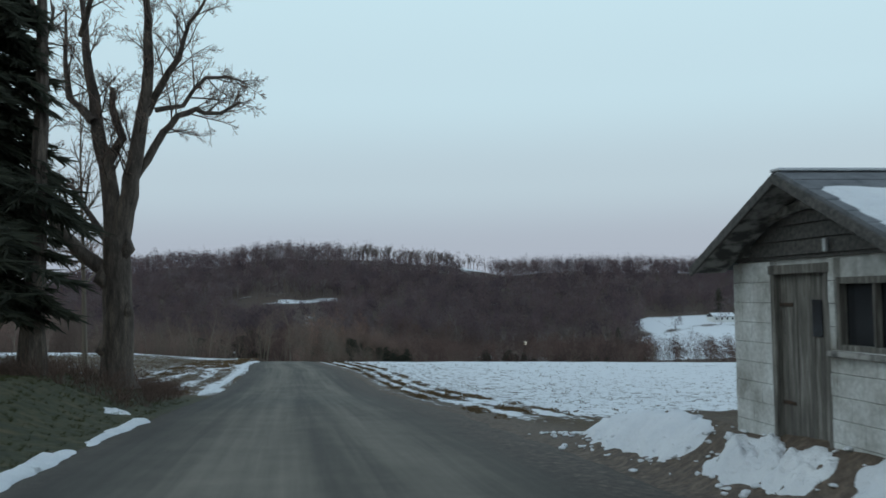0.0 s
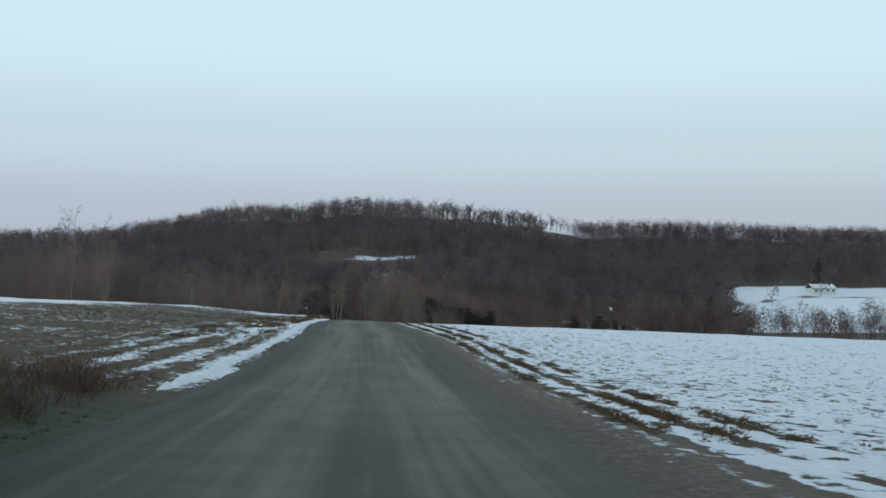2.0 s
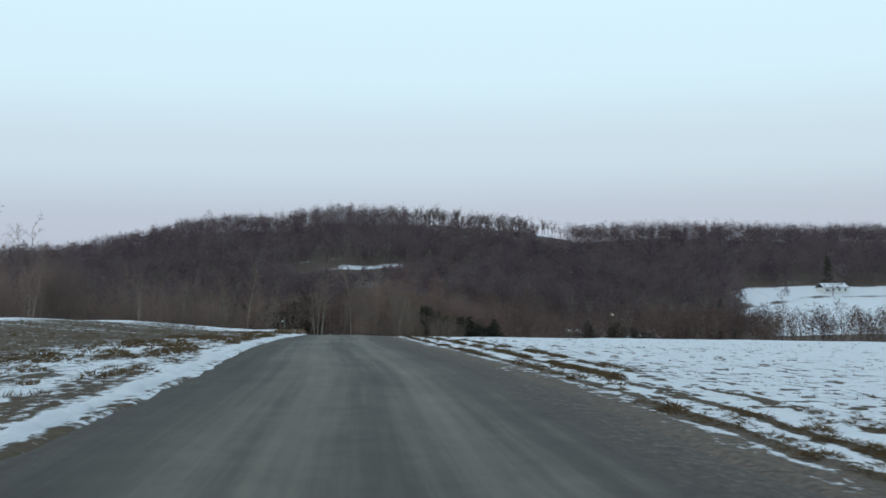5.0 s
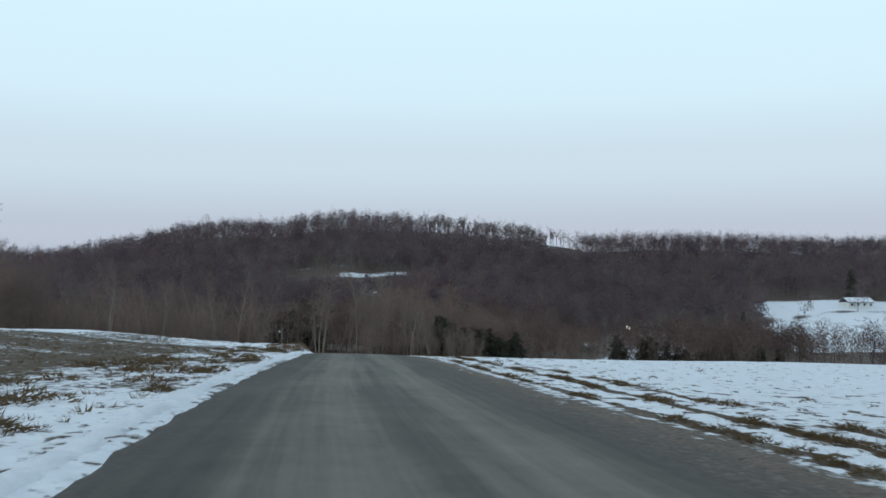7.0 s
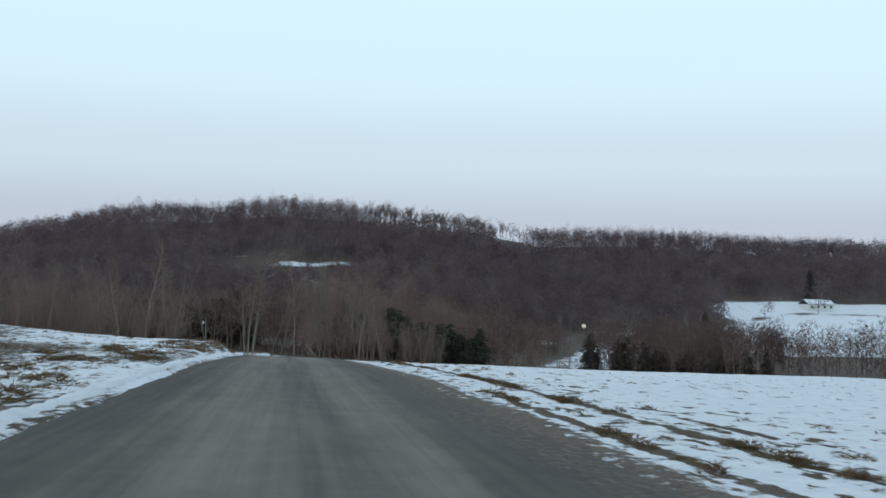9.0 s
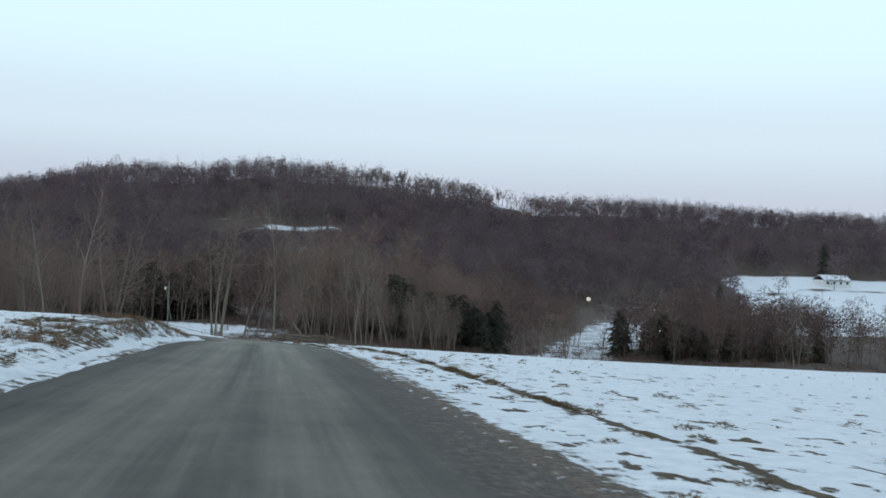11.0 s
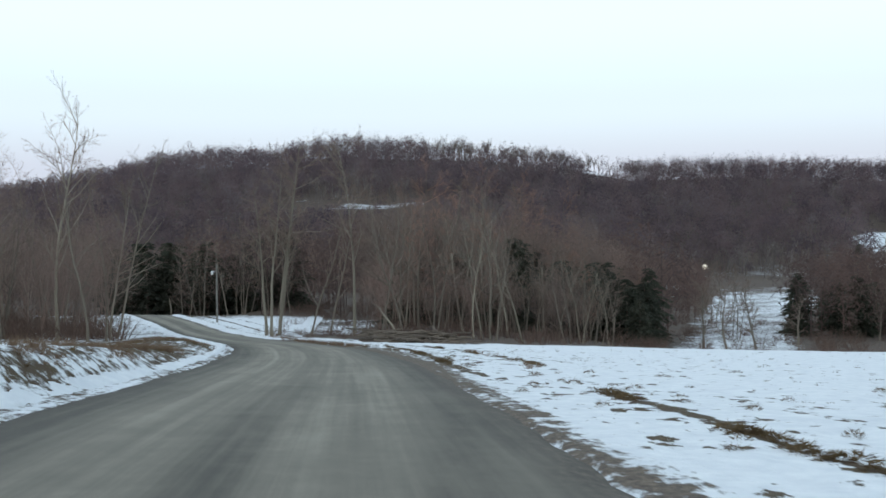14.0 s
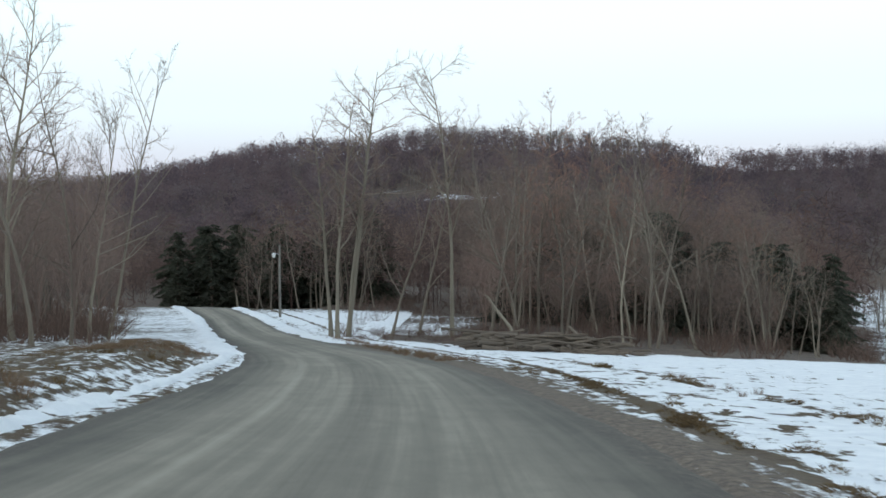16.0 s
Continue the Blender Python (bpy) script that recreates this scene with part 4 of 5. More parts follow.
# brush and undergrowth
brush_kinds = [bush(400 + i, 1.4, 26, 0.030, 1.3) for i in range(5)]
spots = []
while len(spots) < 1400:
    x, y = rng.uniform(-70, 95), rng.uniform(204, 300)
    e = x - float(clearing_edge(y))
    if road_gap(x, y) < 5 or (x > -14 and y < float(field_end(x)) + 1.5) or (-15 < x < 3 and y < 262 and (y < 227 or rng.random() < 0.75)) or (-1 < e < 15 and rng.random() < 0.45):
        continue
    if x < -10 and (not left_wood(x, y) or y < 209):
        continue
    spots.append((x, y, float(land(x, y)), rng.uniform(0, 6.28), rng.uniform(0.45, 1.35), rng.uniform(0.5, 1.1)))
for i in range(420):
    x, y = rng.uniform(-46, -10.5), rng.uniform(209, 234)
    if left_wood(x, y):
        spots.append((x, y, float(land(x, y)), rng.uniform(0, 6.28), rng.uniform(0.6, 1.5), rng.uniform(0.6, 1.1)))
for i in range(110):
    x, y = rng.uniform(-9, 3), rng.uniform(222, 236)
    if road_gap(x, y) > 4.2:
        spots.append((x, y, float(land(x, y)), rng.uniform(0, 6.28), rng.uniform(0.3, 0.7), rng.uniform(0.5, 0.9)))
undergrowth = scatter_joined("undergrowth", brush_kinds, spots, BRUSH)
tagged(undergrowth, "tangled brown undergrowth below the bare trees", "undergrowth", kind="stuff")

# ---- the old maple by the road ----
def maple():
    """Limbs are drawn as (points across and up from the base, thickness at both ends)."""
    rng = random.Random(77)
    wood, twigs = Shoots(), Shoots()
    limbs = (
        (((0.0, -0.5), (-0.02, 0.15), (0.02, 1.3), (0.0, 2.6), (-0.02, 3.6)), 0.47, 0.35, 0.0),
        (((-0.05, 3.3), (-0.10, 4.3), (-0.30, 5.6), (-0.62, 6.9), (-0.85, 8.2), (-1.0, 9.6), (-1.3, 11.5)), 0.30, 0.05, 0.25),
        (((-0.28, 5.5), (0.10, 6.4), (-0.2, 7.3), (-0.22, 7.8)), 0.15, 0.07, 0.2),
        (((0.05, 3.4), (0.30, 4.4), (0.45, 5.2), (0.72, 6.3), (0.98, 7.6), (0.98, 9.0), (1.0, 10.2), (1.5, 12.0)), 0.30, 0.05, -0.2),
        (((0.42, 5.1), (0.8, 5.8), (1.2, 6.5), (1.6, 7.0), (2.1, 7.2), (2.5, 7.1), (2.9, 7.25), (3.2, 7.45)), 0.14, 0.03, 0.5),
        (((0.85, 7.0), (1.3, 7.7), (1.9, 8.4), (2.3, 9.2), (2.9, 10.0)), 0.13, 0.03, -0.6),
        (((1.1, 7.1), (1.7, 7.3), (2.3, 8.2), (2.7, 8.3), (3.2, 8.2)), 0.08, 0.02, 0.9),
        (((-0.25, 2.7), (-0.9, 3.2), (-1.5, 3.9), (-1.9, 4.9), (-1.95, 6.2), (-2.3, 7.6), (-2.2, 9.0)), 0.22, 0.04, -0.5),
        (((-0.3, 3.6), (-0.9, 4.3), (-1.6, 5.1), (-2.4, 5.5)), 0.11, 0.03, 0.8),
        (((-0.6, 6.8), (-1.4, 7.6), (-1.7, 8.8), (-1.9, 10.4)), 0.14, 0.03, 0.7),
        (((0.0, 3.0), (-1.2, 2.9), (-2.2, 3.4)), 0.10, 0.03, 1.1),
        (((-0.95, 9.2), (-0.3, 10.2), (0.2, 11.4)), 0.09, 0.03, -0.8),
    )
    for pts, r0, r1, deep in limbs:
        n = len(pts)
        line = [Vector((x, deep * k / (n - 1) * 2.0, z)) for k, (x, z) in enumerate(pts)]
        fine = []
        for k in range(n - 1):
            for f in (0, 0.5):
                q = line[k].lerp(line[k + 1], f)
                fine.append(q + any_dir(rng) * (0.05 if 0 < k else 0))
        fine.append(line[-1])
        m = len(fine)
        radii = [r0 + (r1 - r0) * k / (m - 1) for k in range(m)]
        if r0 > 0.45:
            radii[0] *= 1.35
            radii[2] *= 1.0
        wood.tube(fine, radii, 12 if r0 > 0.2 else 7)
        if r0 < 0.45:
            long = sum((line[k + 1] - line[k]).length for k in range(n - 1))
            branch_out(rng, wood, twigs, fine, 1.55 + 0.06 * long, 0.034, 0, (int(5 + 2.2 * long), 7, 6, 6), 0.012, 0.25, 0.85, 0.05)
    # burls and a broken stub
    for x, z, r in ((0.42, 3.3, 0.16), (-0.35, 2.5, 0.2), (0.4, 1.6, 0.14), (-0.3, 0.6, 0.2)):
        wood.tube([(x * 0.5, -0.1, z - 0.2), (x, -0.2, z), (x * 0.9, -0.15, z + 0.25)], [r, r * 1.1, r * 0.5], 8)
    return wood.mesh("trunk", BARK_MAPLE), twigs.mesh("crown", TWIG)


turn = Matrix.Rotation(radians(-9), 4, "Z")
maple_m = maple()
maple_m[0].polygons.foreach_set("use_smooth", [True] * len(maple_m[0].polygons))
big = plant_tree("maple_tree", maple_m, Matrix.Translation((-5.0, 30.0, -0.68)) @ turn @ Matrix.Scale(1.067, 4), "old rugged bare maple with broken limbs beside the road", "tree")
second = plant_tree("bare_tree", tree_meshes(311, 15.0, 0.33, 0.5, (10, 7, 7), 0.2, BARK_MAPLE, TWIG, 0.014, 0.6, 0.03), at_ground(-6.5, 26.5, 2.0),
                    "straight pale-barked trunk beside a dark spruce", "tree")
spruce = plant_tree("spruce_tree", conifer_meshes(320, 15.0, 2.6, 0.13, 48, 16, 120, 0.10, 0.55), at_ground(-7.95, 26.0), "dark dense spruce in front of the lawn", "tree")
behind = plant_tree("bare_tree", tree_meshes(312, 9.0, 0.10, 0.35, (12, 7, 7), 0.25, BARK, TWIG, 0.014, 0.6, 0.06), at_ground(-6.4, 33, 1.0),
                    "slim dark tree behind the old maple", "tree")

spots = []
for i in range(230):
    x, y = rng.uniform(-9.5, -3.7), rng.uniform(23, 39)
    spots.append((x, y, float(land(x, y)), rng.uniform(0, 6.28), rng.uniform(0.25, 0.55), rng.uniform(0.7, 1.2)))
maple_brush = scatter_joined("brush", brush_kinds, spots, BRUSH)
tagged(maple_brush, "low reddish-brown brush round the foot of the maple", "brush", kind="stuff")
spots = [(-9.2 + rng.uniform(-1.3, 1.3), 36 + rng.uniform(-1, 1), float(land(-9, 36)) - 0.1, rng.uniform(0, 6.28), rng.uniform(0.5, 0.9), 1.0) for i in range(60)]
thicket = scatter_joined("thicket", brush_kinds, spots, BRUSH)
tagged(thicket, "dark rounded thicket at the edge of the lawn", "bush", kind="stuff")

# ---- snow thrown up along the road ----
def snow_ridge(name, y0, y1, step, lat_of, width, height, seed, gaps=0.0):
    ys = np.arange(y0, y1, step)
    us = np.linspace(-1, 1, 9)
    U, Y = np.meshgrid(us, ys)
    big_w, small_w = waves(Y, Y * 0.3, 5.0, seed), waves(Y, U * 2, 0.8, seed + 1)
    W = width * (1 + 0.3 * smooth(62, 95, Y)) * (1 + 0.55 * big_w + 0.55 * small_w)
    L = lat_of(Y) + U * W * 0.5
    slope = (line_x(Y + 1) - line_x(Y - 1)) / 2
    c = 1 / np.sqrt(1 + slope * slope)
    X, YY = line_x(Y) + L * c, Y - L * slope * c
    H = height * (1 + 0.9 * waves(X, YY, 1.6, seed + 2) + 0.9 * waves(X, YY, 0.4, seed + 3))
    Z = land(X, YY) - 0.09 + (0.09 + H) * (1 - np.abs(U) ** 2.2) - gaps * 0.25 * np.clip(waves(Y, 0 * Y, 3.5, seed + 4) * 3 + 0.4, 0, 1)
    Z = Z - 0.3 * (1 - smooth(y0, y0 + 1.5, Y) * smooth(y1, y1 - 1.5, Y))
    ny, nu = U.shape
    i = np.arange(nu * ny).reshape(ny, nu)
    quads = np.stack([i[:-1, :-1], i[:-1, 1:], i[1:, 1:], i[1:, :-1]], -1).reshape(-1, 4)
    ob = new(name, raw_mesh(name, np.stack([X, YY, Z], -1).reshape(-1, 3).tolist(), quads.tolist(), SNOW, False))
    return ob


left_bank = snow_ridge("snow_bank", 37, 208, 0.16, lambda y: -half_w(y) - 0.42 - 0.12 * smooth(90, 150, y), 0.50, 0.085, 31, 0.15)
tagged(left_bank, "low ragged bank of ploughed snow along the road", "snow bank", kind="stuff")
bend_bank = snow_ridge("snow_bank", 206, 285, 0.3, lambda y: -half_w(y) - 0.6, 1.0, 0.10, 41)
tagged(bend_bank, "ploughed snow lining the inside of the bend", "snow bank", kind="stuff")
far_bank = snow_ridge("snow_bank", 217, 290, 0.3, lambda y: half_w(y) + 0.7, 1.1, 0.10, 51)
tagged(far_bank, "ploughed snow lining the outside of the bend", "snow bank", kind="stuff")
edge_bank = snow_ridge("snow_bank", -12, 22, 0.16, lambda y: -half_w(y) - 0.02 + 0 * y, 0.50, 0.06, 61, 0.35)
tagged(edge_bank, "thin broken line of snow at the lawn's edge", "snow bank", kind="stuff")


def snow_heap(x, y, rx, ry, h, seed, label):
    us, vs = np.linspace(0, 1, 15), np.linspace(0, 2 * math.pi, 41)[:-1]
    R, A = np.meshgrid(us, vs)
    edge = 1 + 0.22 * waves(np.cos(A) * 2, np.sin(A) * 2, 2.0, seed)
    X, Y = x + np.cos(A) * R * rx * edge, y + np.sin(A) * R * ry * edge
    Z = land(X, Y) - 0.07 + (h + 0.07) * (1 - R ** 1.8) * (1 + 0.8 * waves(X, Y, 0.5, seed + 1) + 0.45 * waves(X, Y, 0.2, seed + 2))
    nv, nu = R.shape
    f = []
    for j in range(nv):
        for k in range(nu - 1):
            f.append((j * nu + k, j * nu + k + 1, ((j + 1) % nv) * nu + k + 1, ((j + 1) % nv) * nu + k))
    ob = new("snow_heap", raw_mesh("snow_heap", np.stack([X, Y, Z], -1).reshape(-1, 3).tolist(), f, SNOW, False))
    return tagged(ob, label, "snow heap", kind="stuff")


shed_bank = snow_ridge("snow_bank", 9.6, 16.2, 0.07, lambda y: 4.05 + 0.2 * smooth(12, 16, y), 0.95, 0.085, 91)
tagged(shed_bank, "crumbled bank of ploughed snow between the road and the shed", "snow bank", kind="stuff")
snow_heap(4.40, 9.35, 0.38, 0.95, 0.12, 74, "snow drifted against the shed door")
snow_heap(4.42, 8.3, 0.34, 0.6, 0.09, 75, "snow drifted against the shed door")
snow_heap(4.5, 7.0, 0.3, 0.7, 0.07, 77, "snow drifted against the shed wall")


def snow_lump(seed):
    r = random.Random(seed)
    bm = bmesh.new()
    bmesh.ops.create_icosphere(bm, subdivisions=2, radius=0.1)
    s = Shoots()
    for v in bm.verts:
        k = 1 + 0.25 * math.sin(v.co.x * 40 + seed) + r.uniform(-0.12, 0.12)
        s.v.append(Vector((v.co.x * k * 1.2, v.co.y * k, v.co.z * k * 0.7)))
    s.f = [tuple(v.index for v in f.verts) for f in bm.faces]
    bm.free()
    return s


spots = []
for i in range(260):
    x, y = (rng.gauss(4.45, 0.26), 9.8 + 6.8 * rng.random() ** 1.2) if i < 190 else (rng.uniform(4.0, 4.7), rng.uniform(6.6, 10.4))
    spots.append((x, y, float(land(x, y)) + 0.02, rng.uniform(0, 6.28), 0.12 + 0.45 * rng.random() ** 2, rng.uniform(0.45, 0.8)))
lumps = scatter_joined("snow_lumps", [snow_lump(i) for i in range(5)], spots, SNOW)
tagged(lumps, "crumbled lumps of ploughed snow on the gravel", "snow", kind="stuff")
snow_heap(-3.75, 22.6, 0.4, 1.0, 0.05, 81, "small leftover patch of snow on the lawn")

# ---- grass ----
def tuft(seed, height, count, w, splay):
    rng = random.Random(seed)
    s = Shoots()
    for i in range(count):
        a, r = rng.uniform(0, 6.28), rng.uniform(0, 0.5) * height
        p = Vector((math.cos(a) * r, math.sin(a) * r, -0.03))
        d = Vector((math.cos(a) * splay * rng.random() + 0.15, math.sin(a) * splay * rng.random(), 1)).normalized()
        s.sliver(p, p + d * height * rng.uniform(0.5, 1.0), w, rng)
    return s


def mound_tuft(seed):
    """A low rounded clump of matted grass."""
    rng = random.Random(seed)
    s = Shoots()
    for i in range(80):
        a, r = rng.uniform(0, 6.28), rng.random() ** 0.5
        p = Vector((math.cos(a) * r * 0.13, math.sin(a) * r * 0.20, 0.10 * (1 - r * r) - 0.03))
        d = Vector((math.cos(a) * r + rng.gauss(0, 0.4), math.sin(a) * r + rng.gauss(0, 0.4), rng.uniform(0.0, 0.45))).normalized()
        s.sliver(p, p + d * rng.uniform(0.06, 0.13), 0.016, rng)
    return s


def grass(name, spots, kinds, mat, label):
    rows = [(x, y, float(land(x, y)), rng.uniform(0, 6.28), s, rng.uniform(0.6, 1.1)) for x, y, s in spots]
    return tagged(scatter_joined(name, kinds, rows, mat), label, "grass", kind="stuff")


short_kinds = [tuft(500 + i, 0.15, 22, 0.016, 1.6) for i in range(5)]
mound_kinds = [mound_tuft(540 + i) for i in range(5)]
tall_kinds = [tuft(520 + i, 0.42, 40, 0.018, 0.8) for i in range(5)]


def beside(y, lat):
    return float(line_x(np.array(y))) + lat, y


spots = []
for i in range(2600):
    y = rng.uniform(20, 206)
    lat = float(rng.choice((row_a, row_b, row_b, row_c))(np.array(y))) + rng.gauss(0, 0.08)
    if lat < 8 and float(waves(np.array(y), np.array(lat * 0.5), 7.0, 91)) > -0.05:
        spots.append((*beside(y, lat), rng.uniform(0.5, 1.25)))
for i in range(260):
    y = rng.uniform(32, 206)
    lat = 4.0 + abs(rng.gauss(0, 1.0 if y < 75 or y > 186 else 4.0))
    spots.append((*beside(y, lat), rng.uniform(0.5, 1.1)))
grass("grass_tufts", spots, mound_kinds, GRASS_BROWN, "low brown clumps of grass standing out of the snow")
stub_kinds = [tuft(560 + i, 0.10, 14, 0.030, 2.2) for i in range(5)]
spots = []
for i in range(5200):
    y = rng.uniform(21, 205)
    x = 6.5 + abs(rng.gauss(0, 1)) * (10 + 0.12 * y)
    if rng.random() < (0.95 if y < 80 else 0.28):
        spots.append((x, y, rng.uniform(0.6, 1.3)))
grass("stubble", spots, stub_kinds, GRASS_BROWN, "short brown stubble pricking through the field's snow")
spots = []
for i in range(1500):
    y = rng.uniform(62, 158)
    lat = -4.4 - rng.uniform(0, 4.5)
    if float(waves(np.array(y), np.array(lat * 1.5), 5.0, 97)) > 0.22:
        spots.append((*beside(y, lat), rng.uniform(1.0, 2.3)))
grass("grass_tufts", spots, mound_kinds, GRASS_BROWN, "rounded brown grass mounds in the verge's snow")
spots = []
for i in range(3200):
    y = rng.uniform(36, 206)
    lat = -float(half_w(np.array(y))) - 1.0 - abs(rng.gauss(0, 3.2))
    if float(waves(np.array(y), np.array(lat * 2), 4.0, 92)) > 0.08:
        spots.append((*beside(y, lat), rng.uniform(0.7, 1.7)))
for i in range(1700):
    y = rng.uniform(40, 190)
    lat = -rng.uniform(9, 23)
    spots.append((*beside(y, lat), rng.uniform(0.8, 1.8)))
grass("grass_tufts", spots, short_kinds, GRASS_BROWN, "brown grass clumps poking through roadside snow")
spots = []
for i in range(520):
    a, r = rng.uniform(0, 6.28), rng.random() ** 0.5
    y, lat = 204.0 + 6.5 * r * math.sin(a), -6.0 + 2.2 * r * math.cos(a)
    if float(waves(np.array(y), np.array(lat), 2.0, 96)) > -0.1:
        spots.append((*beside(y, lat), rng.uniform(0.22, 0.5)))
for i in range(900):
    y = rng.uniform(146, 190)
    lat = -float(half_w(np.array(y))) - 1.0 - rng.uniform(0, 2.6)
    if float(waves(np.array(y), np.array(lat), 5.0, 93)) > 0.10:
        spots.append((*beside(y, lat), rng.uniform(0.4, 0.95)))
for i in range(160):
    y, lat = rng.uniform(205, 226), rng.uniform(2.9, 4.2)
    spots.append((*beside(y, lat), rng.uniform(0.4, 0.8)))
for y, lat in ((157, 4.4), (196, 7.2), (199, 7.6), (185, 6.5)):
    for i in range(9):
        spots.append((*beside(y + rng.gauss(0, 1.0), lat + rng.gauss(0, 0.15)), rng.uniform(0.3, 0.55)))
grass("tall_grass", spots, tall_kinds, GRASS_DRY, "tall tan grass bent over the roadside snow")
spots = [(rng.uniform(-10, -3.2), rng.uniform(4, 33), rng.uniform(0.4, 0.9)) for i in range(2600)]
grass("lawn_grass", spots, short_kinds, wood_tint("lawn_blades", (0.022, 0.027, 0.007), (0.070, 0.066, 0.020)), "short winter lawn of dull green and brown")

# ---- concrete block shed ----
SX, SY0, SY1, SZ = 4.72, 6.70, 10.12, 0.0
WALL_H, DEPTH = 1.64, 4.0
MID_Y, RISE = (SY0 + SY1) / 2, 0.70


def build_shed():
    shed = thing("shed", pose(SX, MID_Y, SZ), "small whitewashed concrete block shed with snow on its roof", "shed")
    half = (SY1 - SY0) / 2
    door_y0, door_y1, door_top = 8.22 - MID_Y, 9.28 - MID_Y, 1.56
    win_y0, win_y1, win_b, win_t = 6.98 - MID_Y, 8.12 - MID_Y, 0.80, 1.45
    # core of the walls, behind the block faces
    core = bmesh.new()
    t = 0.10
    for y0, y1, z0, z1 in ((-half, win_y0, -0.3, WALL_H), (win_y0, win_y1, -0.3, win_b), (win_y0, win_y1, win_t, WALL_H),
                           (win_y1, door_y0, -0.3, WALL_H), (door_y0, door_y1, door_top, WALL_H), (door_y1, half, -0.3, WALL_H)):
        box_bm(t, y1 - y0, z1 - z0, (0.06 + t / 2, (y0 + y1) / 2, (z0 + z1) / 2), 0, core)
    part("wall_core", core, MORTAR, shed)
    for y in (-half + 0.08, half - 0.08):
        part("side_wall", box_bm(DEPTH - 0.2, 0.16, WALL_H + 0.3, (DEPTH / 2 + 0.06, y, WALL_H / 2 - 0.15)), BLOCK, shed)
    part("back_wall", box_bm(0.16, 2 * half, WALL_H + 0.3, (DEPTH, 0, WALL_H / 2 - 0.15)), BLOCK, shed)
    # block faces, course by course
    rng = random.Random(11)
    course, length, gap = 0.203, 0.405, 0.004
    for c in range(9):
        z0 = -0.2 + c * course
        z1 = min(z0 + course - gap, WALL_H)
        y = -half - (length / 2 if c % 2 else 0)
        while y < half:
            a, b2 = max(y, -half), min(y + length - gap, half)
            y += length
            cuts = [(a, b2)]
            for o0, o1, zb, zt in ((door_y0, door_y1, -1, door_top), (win_y0, win_y1, win_b, win_t)):
                if z1 > zb + 0.02 and z0 < zt - 0.02:
                    cuts = [q for p, r in cuts for q in ((p, min(r, o0)), (max(p, o1), r)) if q[1] - q[0] > 0.03]
            for p, r in cuts:
                if r - p > 0.03:
                    part("block", box_bm(0.07, r - p, z1 - z0, (0.030 + rng.uniform(-0.003, 0.003), (p + r) / 2, (z0 + z1) / 2), 0.003), BLOCK, shed)
    # gable boards
    g = bmesh.new()
    vs = [g.verts.new(v) for v in ((0.02, -half - 0.02, WALL_H), (0.02, half + 0.02, WALL_H), (0.02, 0, WALL_H + RISE),
                                   (0.10, -half - 0.02, WALL_H), (0.10, half + 0.02, WALL_H), (0.10, 0, WALL_H + RISE))]
    for f in ((0, 1, 2), (5, 4, 3), (0, 3, 4, 1), (1, 4, 5, 2), (2, 5, 3, 0)):
        g.faces.new([vs[i] for i in f])
    part("gable", g, WOOD_DARK, shed, "dark weathered gable boarding")
    for k in range(5):
        z = 0.04 + k * 0.145
        w = 2 * half * (1 - (z + 0.12) / RISE)
        if w > 0.1:
            part("gable_board", box_bm(0.02, w, 0.135, (0.006, 0, WALL_H + z + 0.06), 0.004, None, Matrix.Rotation(radians(4), 4, "Y")), WOOD_DARK, shed)
    # curved peeling trim under the gable
    arch = bmesh.new()
    rings = []
    for a in np.linspace(0.06, math.pi - 0.06, 19):
        ring = []
        for depth, grow in ((-0.06, 0.0), (-0.06, 0.12), (0.0, 0.12), (0.0, 0.0)):
            ring.append(arch.verts.new((depth, (1.34 + grow) * math.cos(a), WALL_H + 0.02 + (0.42 + grow * 0.7) * math.sin(a))))
        rings.append(ring)
    for r0, r1 in zip(rings, rings[1:]):
        for k in range(4):
            arch.faces.new((r0[k], r0[(k + 1) % 4], r1[(k + 1) % 4], r1[k]))
    part("arched_trim", arch, WOOD_PEELED, shed, "peeling arched trim board")
    part("bracket", box_bm(0.04, 0.05, 0.12, (-0.05, -0.25, WALL_H + 0.10), 0.008), TIN, shed, "small pale lamp bracket")
    # roof
    slope = math.hypot(half + 0.25, RISE * (half + 0.25) / half)
    ang = math.atan2(RISE, half)
    for s, nm in ((-1, "roof"), (1, "roof")):
        cy, cz = s * (half + 0.25) / 2, WALL_H + RISE - RISE * (half + 0.25) / half / 2 + 0.05
        slab = box_bm(DEPTH + 0.7, slope, 0.05, (DEPTH / 2 - 0.02, cy, cz), 0.006, None, Matrix.Rotation(-s * ang, 4, "X"))
        roof = part(nm, slab, SHINGLE, shed)
        part("barge_board", box_bm(0.03, slope, 0.09, (-0.385, cy, cz - 0.04), 0.006, None, Matrix.Rotation(-s * ang, 4, "X")), WOOD_DARK, roof, "dark barge board")
        part("soffit", box_bm(0.36, slope - 0.04, 0.02, (-0.18, cy, cz - 0.045), 0, None, Matrix.Rotation(-s * ang, 4, "X")), WOOD_PEELED, roof)
        for r in range(7):
            f = (r + 0.5) / 7 - 0.5
            part("shingle_course", box_bm(DEPTH + 0.70, slope / 7 + 0.02, 0.012, (DEPTH / 2 - 0.02, cy + f * slope * math.cos(ang), cz - s * f * slope * math.sin(ang) + 0.036),
                                          0, None, Matrix.Rotation(-s * ang - 0.02, 4, "X")), SHINGLE, roof)
